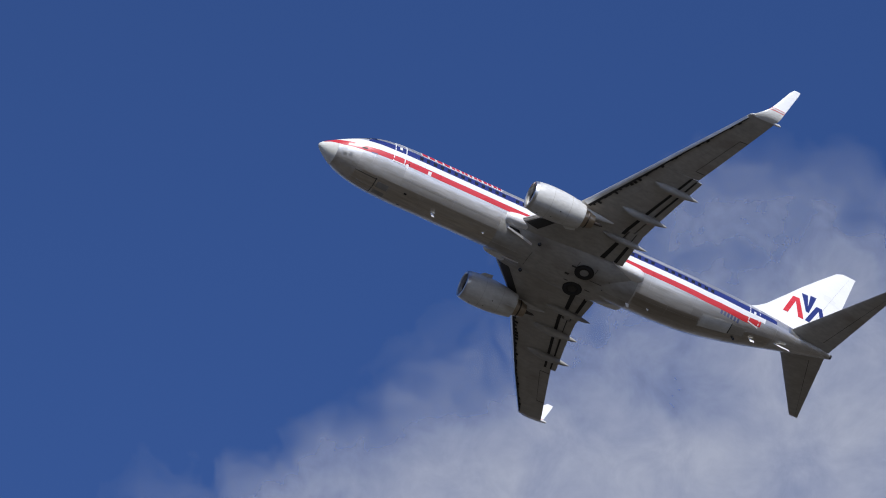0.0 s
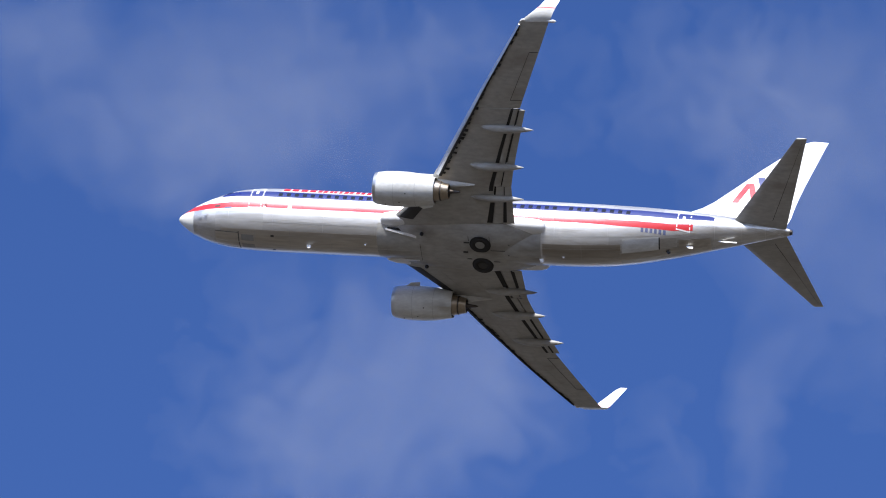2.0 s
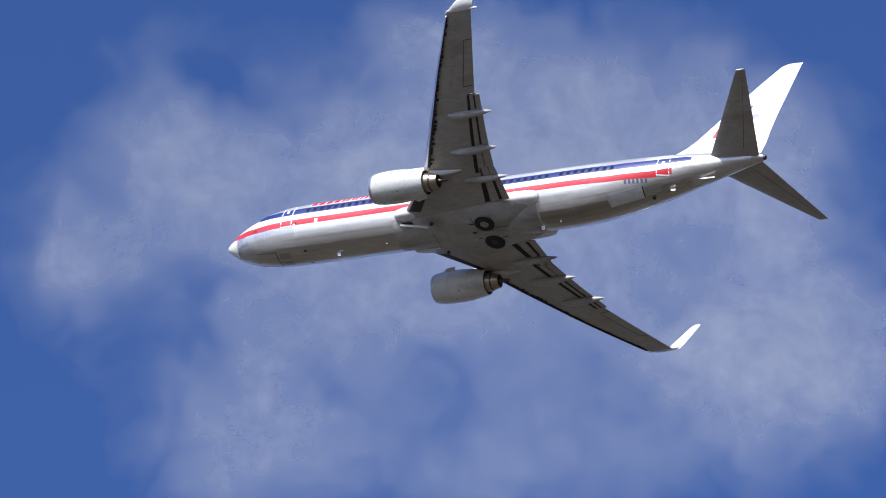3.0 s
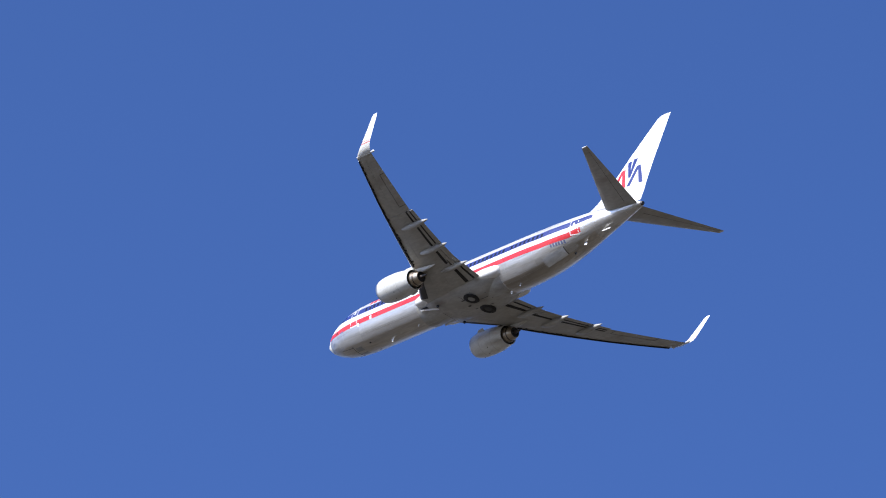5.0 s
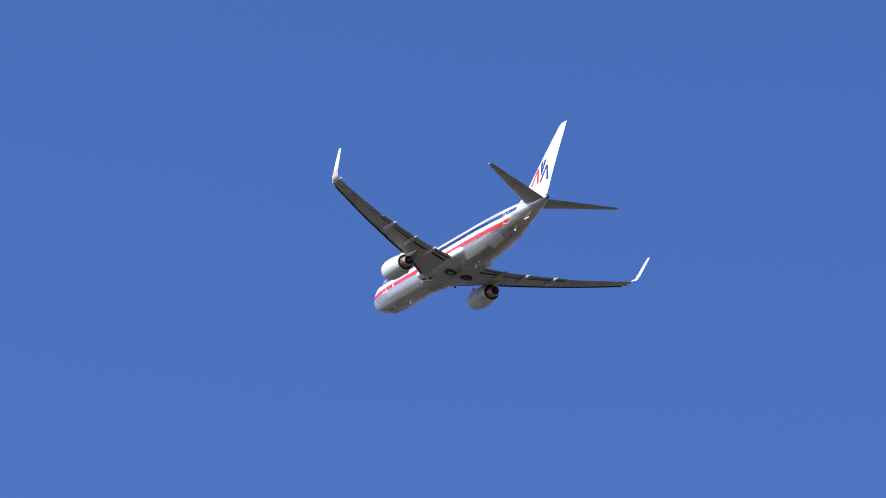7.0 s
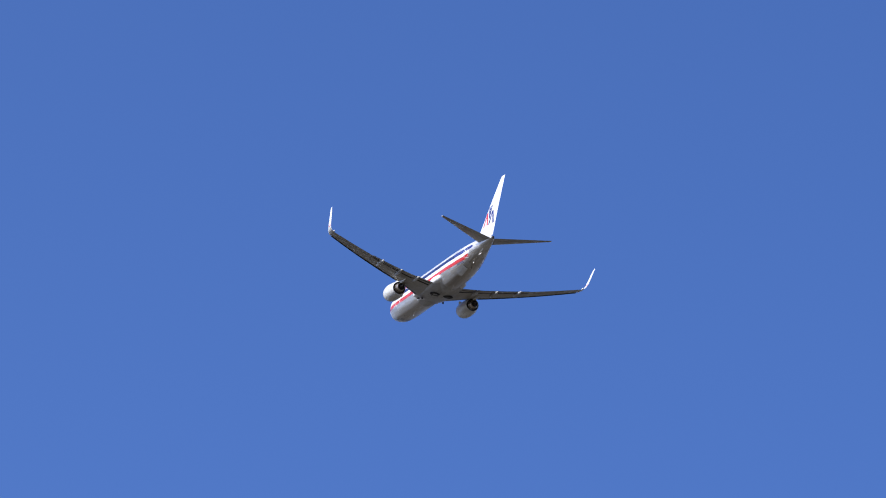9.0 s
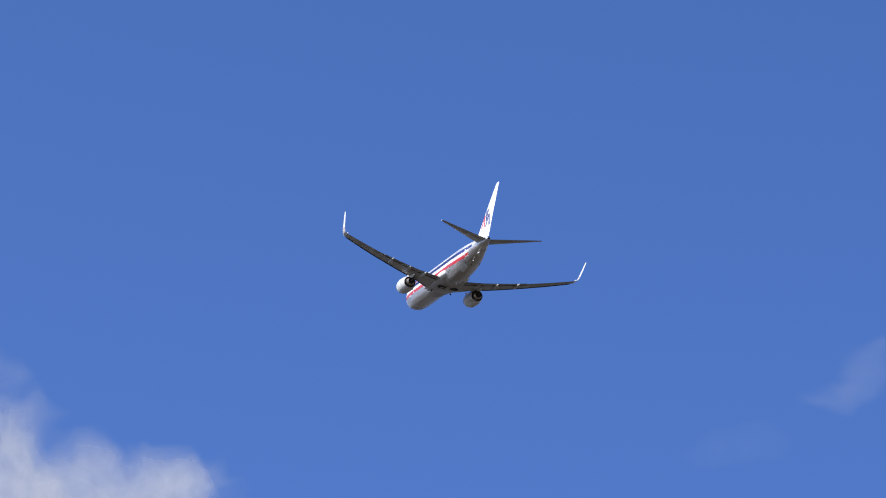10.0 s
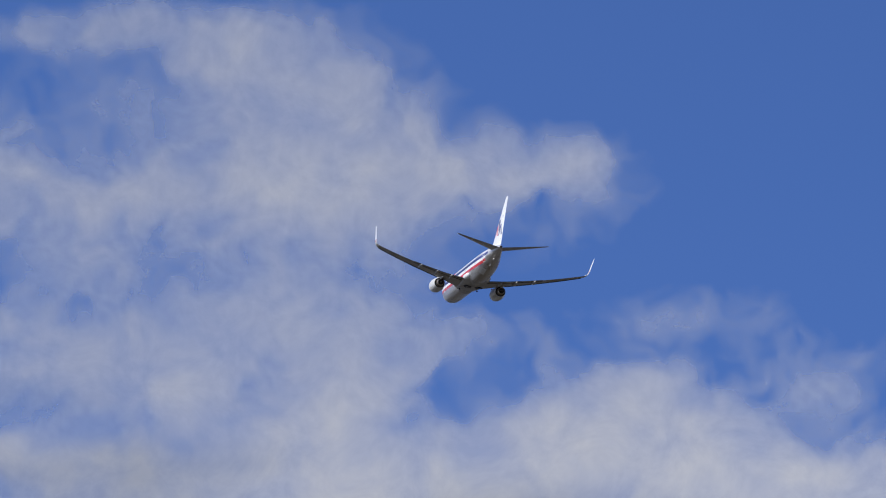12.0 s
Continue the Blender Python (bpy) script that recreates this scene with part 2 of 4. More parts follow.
TAIL_SECTIONS = [(24, 1.88, 0, 1.9, -2.15), (25, 1.88, 0, 1.9, -2.13),
        (26, 1.87, 0, 1.9, -2.07), (27, 1.85, 0.02, 1.9, -1.97), (28, 1.8, 0.05, 1.9, -1.82), (29, 1.73, 0.12, 1.9, -1.61), (30, 1.62, 0.2, 1.9, -1.36), (31, 1.5, 0.3, 1.89, -1.09),
        (32, 1.35, 0.4, 1.88, -0.81), (33, 1.19, 0.52, 1.86, -0.52), (34, 1.02, 0.65, 1.82, -0.23), (35, 0.84, 0.75, 1.76, 0.06), (36, 0.66, 0.85, 1.67, 0.34), (37, 0.46, 0.95, 1.52, 0.61), (37.6, 0.34, 1.0, 1.37, 0.76), (38.05, 0.22, 1.02, 1.22, 0.85)]
BODY = NOSE_SECTIONS + TAIL_SECTIONS


def on_body(s, ang, side=1, lift=0.0):
    """A point of the fuselage skin: station, angle above the widest line in degrees."""
    w, zc, zt, zb = (lerp(s, BODY, k) for k in (1, 2, 3, 4))
    a = radians(ang)
    h = (zt - zc) if a > 0 else (zc - zb)
    p = Vector((18 - s, side * w * math.cos(a), zc + h * math.sin(a)))
    o = Vector((0, side * math.cos(a) / w, math.sin(a) / h)).normalized()
    return p + o * lift, o


def body_angle(s, z):
    zc, zt, zb = (lerp(s, BODY, k) for k in (2, 3, 4))
    h = (zt - zc) if z > zc else (zc - zb)
    return math.degrees(math.asin(max(-0.999, min(0.999, (z - zc) / h))))


def skin_patch(s0, s1, low, high, side, name, mat, parent, label="", thick=0.006, ns=None, nz=4, by_z=True):
    """A thin panel on the fuselage between two stations; its lower and upper edges are numbers or functions of the station."""
    ns = ns or max(2, int((s1 - s0) / 0.35) + 1)
    grid, out = [], []
    for s in sorted({round(s0 + (s1 - s0) * i / ns, 4) for i in range(ns + 1)} | {k[0] for k in BODY if s0 + 0.02 < k[0] < s1 - 0.02}):
        lo = low(s) if callable(low) else low
        hi = high(s) if callable(high) else high
        if by_z:
            lo, hi = body_angle(s, lo), body_angle(s, hi)
        row = [on_body(s, lo + (hi - lo) * j / nz, side) for j in range(nz + 1)]
        grid.append([p for p, o in row])
        out.append([o for p, o in row])
    return part(name, slab(grid, out, thick), mat, parent, label)


def body_rings(s0, s1):
    st = sorted({s0, s1, *[b[0] for b in BODY if s0 < b[0] < s1], *[s0 + (s1 - s0) * i / 60 for i in range(61)]})
    rings = []
    for s in st:
        r = [on_body(s, a)[0] for a in range(-90, 91, 5)]
        r += [on_body(s, a, -1)[0] for a in range(85, -90, -5)]
        rings.append(r)
    return rings


fuselage = part("fuselage", loft(body_rings(1.0, 38.05)), POLISHED, plane, "polished bare aluminium fuselage")
part("radome", loft(body_rings(-0.14, 0.995)), RADOME, plane, "cream white nose cone")
part("tail_exhaust", revolve([(38.03, 0.17), (38.12, 0.17), (38.2, 0.14), (38.14, 0.1)], 0, 0, 1.03, 20), BURNT, plane, "dark exhaust pipe at the tail")


def red_low(s):
    return lerp(s, [(0.1, -0.42), (0.4, -0.42), (1.3, -0.70), (2.7, -0.80), (5, -0.77), (28, -0.75), (31, -0.52), (32.4, -0.24)], 1)


def red_high(s):
    return lerp(s, [(0.1, -0.3), (0.4, -0.1), (1.3, -0.34), (2.7, -0.44), (5, -0.38), (28, -0.37), (31, -0.16), (32.4, 0.1)], 1)


def blue_low(s):
    return lerp(s, [(1.9, 0.25), (2.6, 0.1), (5, 0.06), (28, 0.08), (31, 0.26), (33.6, 0.62)], 1)


def blue_high(s):
    return lerp(s, [(2.7, 0.3), (3.1, 0.54), (3.4, 0.58), (5, 0.61), (28, 0.60), (31, 0.77), (33.2, 0.99), (33.6, 0.90)], 1)


for side in (1, -1):
    skin_patch(0.12, 32.3, red_low, red_high, side, "red_stripe", RED, fuselage, "red painted stripe")
    skin_patch(1.02, 32.6, lambda s: red_high(s) + 0.012, lambda s: min(blue_low(s) - 0.012, red_high(s) + 0.012 + 0.3 * max(s - 0.3, 0.02)), side, "white_stripe", WHITE, fuselage, "white painted stripe", 0.005)
    skin_patch(2.75, 33.5, blue_low, blue_high, side, "blue_stripe", BLUE, fuselage, "dark blue painted stripe behind the windows", 0.006)
    # cabin windows, with a break over the wing box
    for i in range(44):
        s = 6.45 + i * 0.508
        if i in (13, 35) or s > 28.4:
            continue
        z = 0.32
        skin_patch(s - 0.125, s + 0.125, z - 0.155, z + 0.155, side, "cabin_window", GLASS, fuselage, "", 0.012, 1, 2)
    # flight deck windows
    for s0, s1, lo, hi in ((1.75, 2.3, 0.38, 0.82), (2.34, 2.85, 0.42, 1.02), (2.89, 3.3, 0.50, 1.12)):
        skin_patch(s0, s1, lo, lambda s, hi=hi: min(hi, lerp(s, BODY, 3) - 0.12), side, "cockpit_window", GLASS, fuselage, "dark flight deck window", 0.010, 2, 3)
    # cabin doors: outline strips in white round a door leaf
    for s0, s1, lo, hi in ((4.55, 5.4, -0.82, 1.05), (31.3, 32.15, -0.4, 1.25)):
        t = 0.07
        for a, b, c, d in ((s0, s0 + t, lo, hi), (s1 - t, s1, lo, hi), (s0 + t, s1 - t, lo, lo + t), (s0 + t, s1 - t, hi - t, hi)):
            skin_patch(a, b, c, d, side, "door_outline", WHITE, fuselage, "white painted door outline", 0.012, 2, 6)
        skin_patch(s0 + 0.32, s0 + 0.5, 0.28, 0.58, side, "door_window", WHITE, fuselage, "small pale door mark", 0.012, 1, 2)
    # service panels and small marks
    for s, z in ((7.2, -0.62), (15.0, -0.6)):
        skin_patch(s - 0.12, s + 0.12, z - 0.14, z + 0.14, side, "stripe_panel", WHITE, fuselage, "small white panel in the red stripe", 0.010, 1, 2)
# plain red bars on white grounds over the windows
for a, w, h in ((6.5, 0.95, 0.62), (7.6, 0.95, 0.44), (8.68, 0.6, 0.44), (9.42, 0.46, 0.44), (10.02, 0.18, 0.6), (10.34, 0.58, 0.44), (11.06, 0.58, 0.44), (11.78, 0.6, 0.44)):
    for side in (1, -1):
        skin_patch(a - 0.06, a + w + 0.06, 0.70, 0.86 + h, side, "lettering_ground", WHITE, fuselage, "white edging of the red bars", 0.008, 2, 4)
        for k in range(2 if w > 0.3 else 1):
            skin_patch(a + k * w * 0.56, a + k * w * 0.56 + min(w, 0.44 * w if w > 0.3 else w), 0.76, 0.8 + h, side, "lettering_bar", RED, fuselage, "plain red painted bar", 0.014, 1, 4)
for i in range(6):
    for side in (1, -1):
        skin_patch(29.2 + i * 0.27, 29.36 + i * 0.27, -0.88 + i * 0.02, -0.66 + i * 0.02, side, "lettering_bar", LETTER, fuselage, "", 0.008, 1, 2)

# darker, rougher, stained lower skin, in sheets of its own, between the lap joints
for s0, s1 in ((5.1, 7.3), (7.32, 9.9), (9.92, 12.86), (23.2, 25.6), (25.62, 28.0), (31.5, 33.4)):
    for side in (1, -1):
        skin_patch(s0, s1, -89.6, -61, side, "belly_skin", BELLY, fuselage, "darker stained belly sheet", 0.005, None, 6, False)
for side in (1, -1):
    skin_patch(4.1, 5.08, -89.6, -61, side, "belly_skin", BELLY, fuselage, "darker stained belly sheet", 0.004, None, 6, False)
    skin_patch(2.9, 4.08, -67.8, -61, side, "belly_skin", BELLY, fuselage, "darker stained belly sheet", 0.004, None, 3, False)
    skin_patch(28.02, 31.48, -89.6, -81, side, "belly_skin", BELLY, fuselage, "darker stained belly sheet", 0.004, None, 3, False)

# lower skin: cargo doors, nose gear doors, lap joints
skin_patch(28.1, 30.3, -80, -51, 1, "access_panel", GREY_LIGHT, fuselage, "pale grey access panel", 0.008, 6, 4, False)
skin_patch(30.38, 31.4, -78, -53, 1, "access_panel", DULL_METAL, fuselage, "dull grey access panel", 0.007, 4, 4, False)
skin_patch(30.30, 30.37, -80, -51, 1, "panel_gap", DARK, fuselage, "", 0.009, 1, 4, False)
skin_patch(8.4, 9.7, -58, -30, -1, "cargo_door", DULL_METAL, fuselage, "dull cargo door", 0.007, 4, 5, False)
for side in (1, -1):
    skin_patch(2.5, 4.0, -89, -70, side, "nose_gear_door", BELLY, fuselage, "darker stained metal nose wheel door", 0.007, 5, 4, False)
    skin_patch(4.0, 4.06, -89, -66, side, "door_gap", DARK, fuselage, "", 0.009, 1, 3, False)
    skin_patch(2.5, 4.0, -69.4, -68.2, side, "door_gap", DARK, fuselage, "", 0.008, 5, 1, False)
    skin_patch(4.2, 5.0, -86, -72, side, "vent_panel", HUB, fuselage, "dull grey recessed panel behind the nose wheel doors", 0.006, 2, 3, False)
    skin_patch(6.1, 6.3, -74, -70, side, "drain_mark", DARK, fuselage, "", 0.007, 1, 2, False)
    skin_patch(3.05, 3.5, -21.5, -19, side, "nose_notice", LETTER, fuselage, "", 0.007, 2, 1, False)
    skin_patch(1.35, 1.6, -46, -38, side, "probe_plate", DULL_METAL, fuselage, "small dull sensor plate", 0.008, 2, 2, False)
    skin_patch(1.75, 1.95, -44, -34, side, "probe_plate", DULL_METAL, fuselage, "small dull sensor plate", 0.008, 2, 2, False)
for s in (3.35, 6.2, 9.4, 12.7, 23.9, 27.2, 33.6, 35.2, 36.6):
    for side in (1, -1):
        skin_patch(s, s + 0.022, -89, 89, side, "skin_joint", DULL_METAL, fuselage, "", 0.004, 1, 24, False)
for ang in (-24, -47, -70):
    for side in (1, -1):
        skin_patch(4.6, 33.2, ang, ang + 0.7, side, "lap_joint", DULL_METAL, fuselage, "", 0.004, 60, 1, False)


def blade(s, ang, length, height, name, mat, label, side=1, rake=0.5):
    """A small blade aerial standing on the skin."""
    p, o = on_body(s, ang, side)
    ring = []
    for k, (ch, off) in enumerate(((length, 0), (length * 0.55, length * rake))):
        q = p + o * (height * k - 0.02 * (1 - k))
        ring.append([(q.x - off, q.y, q.z), (q.x - off - ch * 0.4, q.y + 0.03, q.z), (q.x - off - ch, q.y, q.z), (q.x - off - ch * 0.4, q.y - 0.03, q.z)])
    return part(name, loft(ring), mat, fuselage, label, False)


blade(8.3, -88, 0.32, 0.28, "blade_aerial", LAMP, "white blade aerial under the belly")
blade(22.95, -86, 0.3, 0.3, "blade_aerial", LAMP, "white blade aerial under the belly", -1)
blade(24.4, -86, 0.16, 0.16, "blade_aerial", LAMP, "white blade aerial under the belly")
blade(12.0, -80, 0.14, 0.12, "drain_mast", LAMP, "small white drain mast")
blade(31.9, -80, 0.45, 0.22, "drain_mast", LAMP, "white drain mast")
blade(33.75, -76, 1.2, 0.12, "tail_skid", WHITE, "pale tail skid fairing")
blade(30.7, -88, 0.3, 0.2, "drain_mast", DARK, "dark drain mast")
blade(5.6, -16, 0.12, 0.12, "probe", WHITE, "small white probe")
for side in (1, -1):
    skin_patch(5.5, 5.68, -26, -18, side, "static_port", WHITE, fuselage, "white marked static port", 0.008, 1, 2, False)
    skin_patch(2.4, 2.75, -16, -12, side, "probe_plate", KRUEGER, fuselage, "dark probe plate", 0.01, 1, 1, False)

# ---- belly fairing with the wheels ----
FAIR = [(12.9, 1.3, -1.0, 0.45), (13.4, 1.5, -1.03, 0.66), (14.4, 1.74, -1.1, 0.88), (16, 1.95, -1.2, 0.97), (18, 2.03, -1.25, 1.0), (20, 2.04, -1.25, 1.0), (20.8, 2.02, -1.22, 0.95), (21.6, 1.95, -1.16, 0.83), (22.5, 1.82, -1.1, 0.64), (23.0, 1.66, -1.05, 0.48), (23.2, 1.5, -1.05, 0.36), (23.3, 1.3, -1.05, 0.25)]


def fair_ring(s):
    w, z, h = (lerp(s, FAIR, k) for k in (1, 2, 3))
    ring = []
    for i in range(40):
        a = 2 * math.pi * i / 40
        c, d = math.cos(a), math.sin(a)
        e = 0.9
        ring.append((18 - s, w * math.copysign(abs(c) ** e, c), z + h * math.copysign(abs(d) ** e, d) * (0.5 if d > 0 else 1)))
    return ring


def root_bulge(table, y, z, side, label):
    """A boxy bulge where the wing meets the body: station, half width, half height."""
    rings = []
    for s, w, h in table:
        ring = []
        for i in range(32):
            c, d = math.cos(2 * math.pi * i / 32), math.sin(2 * math.pi * i / 32)
            ring.append((18 - s, side * (y + w * math.copysign(abs(c) ** 0.78, c)), z + h * math.copysign(abs(d) ** 0.78, d)))
        rings.append(ring)
    return part("root_fairing", loft(rings), WHITE, fairing, label)


fairing = part("belly_fairing", loft([fair_ring(s) for s in (12.9, 13.1, 13.4, 13.7, 14.4, 15.2, 16, 17, 18, 19, 20, 21, 21.6, 22.1, 22.5, 22.8, 23.0, 23.1, 23.2, 23.3)]), FAIRING, plane, "light grey belly fairing, stained")


for side in (1, -1):
    skin_patch(12.85, 23.1, -89.5, -38, side, "belly_panel", FAIRING, fairing, "grey painted belly skin", 0.010, 30, 8, False)


for side in (1, -1):
    root_bulge([(13.0, 0.10, 0.12), (13.06, 0.32, 0.26), (13.2, 0.43, 0.34), (13.7, 0.52, 0.44), (14.5, 0.60, 0.46), (15.3, 0.62, 0.44), (15.9, 0.5, 0.28)], 1.52, -1.06, side, "white fairing ahead of the wing root")
    root_bulge([(20.2, 0.52, 0.38), (20.8, 0.58, 0.46), (21.6, 0.60, 0.47), (22.4, 0.57, 0.46), (22.9, 0.52, 0.43), (23.15, 0.42, 0.37), (23.3, 0.28, 0.25), (23.36, 0.12, 0.12)], 1.48, -1.09, side, "white fairing behind the wing root")
    # wedge-shaped cooling air inlet: dark mouth over a white lip that swings out aft
    skin_patch(13.5, 15.25, lambda s: -1.58 - 0.10 * (s - 13.5), -1.53, side, "air_inlet", DARK, fairing, "dark cooling air inlet", 0.10, 8, 2)
    skin_patch(13.4, 15.35, lambda s: -1.65 - 0.13 * (s - 13.4), lambda s: -1.585 - 0.11 * (s - 13.4), side, "inlet_lip", WHITE, fairing, "white lip of the cooling air inlet", 0.15, 8, 2)
    bm = bmesh.new()
    bmesh.ops.create_uvsphere(bm, u_segments=12, v_segments=8, radius=0.13, matrix=Matrix.Translation((18 - 15.75, side * 1.42, -2.07)))
    part("beacon", bm, GLASS, fairing, "small dark lamp cover behind the air inlet")


def disc(prof, x, y, z, name, mat, parent, label="", n=36):
    """Turned about an upright axis: (height, radius) pairs."""
    rings = [[(x + r * math.cos(2 * math.pi * i / n), y + r * math.sin(2 * math.pi * i / n), z + h) for i in range(n)] for h, r in prof]
    return part(name, loft(rings), mat, parent, label)


for side in (1, -1):
    x, y, z = 18 - 19.38, side * 0.88, -2.23
    disc([(0.06, 0.66), (-0.012, 0.66), (-0.014, 0.6)], x, y, z, "wheel_well", DARK, fairing, "dark wheel well edge")
    wheel = disc([(0.05, 0.57), (-0.03, 0.57), (-0.075, 0.53), (-0.09, 0.45), (-0.075, 0.36), (-0.03, 0.31), (0.0, 0.30)], x, y, z, "main_wheel", RUBBER, plane, "retracted black main wheel")
    disc([(0.0, 0.29), (-0.04, 0.29), (-0.06, 0.22), (-0.045, 0.14), (-0.06, 0.1), (-0.06, 0.02)], x, y, z, "hub", HUB if side > 0 else KRUEGER, wheel, "grey wheel hub" if side > 0 else "darker wheel hub")
for x, y, w, d in ((-2.45, 0.45, 0.9, 0.04), (-0.55, 1.05, 0.34, 0.12), (-0.42, 0.22, 0.30, 0.16), (-0.62, -0.35, 0.3, 0.06), (-0.7, 1.42, 0.03, 0.5),
                   (-2.02, 1.42, 0.03, 0.5), (2.4, 0, 0.02, 1.4), (-2.3, -0.5, 0.4, 0.05), (-3.1, 0.1, 0.08, 0.08), (-3.2, 1.0, 0.07, 0.07)):
    bm = bmesh.new()
    bmesh.ops.create_cube(bm, size=1, matrix=Matrix.Translation((x, y, -2.252)) @ Matrix.Diagonal((w, d, 0.012, 1)))
    part("panel_gap", bm, KRUEGER, fairing, "", False)

# ---- wings ----
LE = [(0.0, 13.4), (1.5, 13.5), (2.4, 14.35), (4.2, 15.95), (5.2, 16.68), (7.0, 17.60), (12.46, 20.54), (16.7, 22.94)]
TE = [(0.0, 21.5), (5.0, 21.55), (7.5, 22.1), (10.6, 22.86), (10.62, 22.52), (16.7, 24.70)]


def cut(y):
    """Share of the chord at which the flaps begin: further aft inboard of the engine."""
    return 0.795 if y < 4.85 else 0.755




def wing_z(y):
    u = y - 1.9
    return -1.24 + 0.105 * u + 0.0039 * u * u if u > 0 else -1.24 + 0.105 * u


def foil(f, tc):
    """Half thickness of the section at a share of the chord."""
    return 5 * tc * (0.2969 * math.sqrt(max(f, 0)) - 0.126 * f - 0.3516 * f * f + 0.2843 * f ** 3 - 0.1036 * f ** 4)


def wing_point(y, f, upper, side=1, lift=0.0):
    le, te = lerp(y, LE, 1), lerp(y, TE, 1)
    c = te - le
    tc = 0.13 - 0.03 * y / 17
    th = foil(f, tc) * c
    tw = (0.5 - f) * c * math.tan(radians(1.5))
    z = wing_z(y) + tw + (th * 1.15 + lift if upper else -th * 0.85 - lift)
    return Vector((18 - le - f * c, side * y, z))


FR = [0, 0.006, 0.02, 0.05, 0.1, 0.18, 0.28, 0.4, 0.52, 0.64]


def wing_ring(y, end, side):
    fs = [f for f in FR if f < end] + [end - 0.02, end]
    return [wing_point(y, f, True, side) for f in reversed(fs)] + [wing_point(y, f, False, side) for f in fs[1:]]


def panel(name, side, y0, y1, f0, f1, drop, mat, parent, label="", ny=6):
    """A flap or aileron: a solid wedge between two shares of the chord."""
    rings = []
    for i in range(ny + 1):
        y = y0 + (y1 - y0) * i / ny
        up, lo = [], []
        for k in range(5):
            f = f0 + (f1 - f0) * k / 4
            a, b = wing_point(y, f, True, side), wing_point(y, f, False, side)
            if k == 0:
                m = (a + b) / 2
                a, b = m.lerp(a, 0.6), m.lerp(b, 0.6)
            if f > 0.97:
                a = a + Vector((0, 0, 0.012))
            dz = Vector((0, 0, -drop))
            up.append(a + dz)
            lo.append(b + dz)
        rings.append(up + lo[::-1])
    return part(name, loft(rings), mat, parent, label)


def under_strip(name, side, y0, y1, f0, f1, mat, parent, label="", ny=10, nf=2, thick=0.008):
    """A thin strip on the lower skin of the wing."""
    grid = [[wing_point(y0 + (y1 - y0) * i / ny, f0 + (f1 - f0) * j / nf, False, side) for j in range(nf + 1)] for i in range(ny + 1)]
    out = [[Vector((0, 0, -1))] * (nf + 1) for _ in range(ny + 1)]
    return part(name, slab(grid, out, thick), mat, parent, label)


def spindle(name, side, y, s0, s1, half_w, depth, mat, parent, label):
    """A boat-shaped flap track fairing below the wing."""
    rings = []
    for i in range(15):
        u = i / 14
        s = s0 + (s1 - s0) * u
        k = max(0.02, math.sin(math.pi * u ** 0.85) ** 0.7 if 0 < u < 1 else 0.02)
        le, te = lerp(y, LE, 1), lerp(y, TE, 1)
        f = min(max((s - le) / (te - le), 0), 0.98)
        top = wing_point(y, f, False, side).z + 0.06
        cz = top - 0.22 * k * depth / 0.5 - 0.24 * u
        rings.append([(18 - s, side * y + half_w * k * math.cos(a), cz + depth * k * math.sin(a)) for a in (2 * math.pi * j / 14 for j in range(14))])
    return part(name, loft(rings), mat, parent, label)


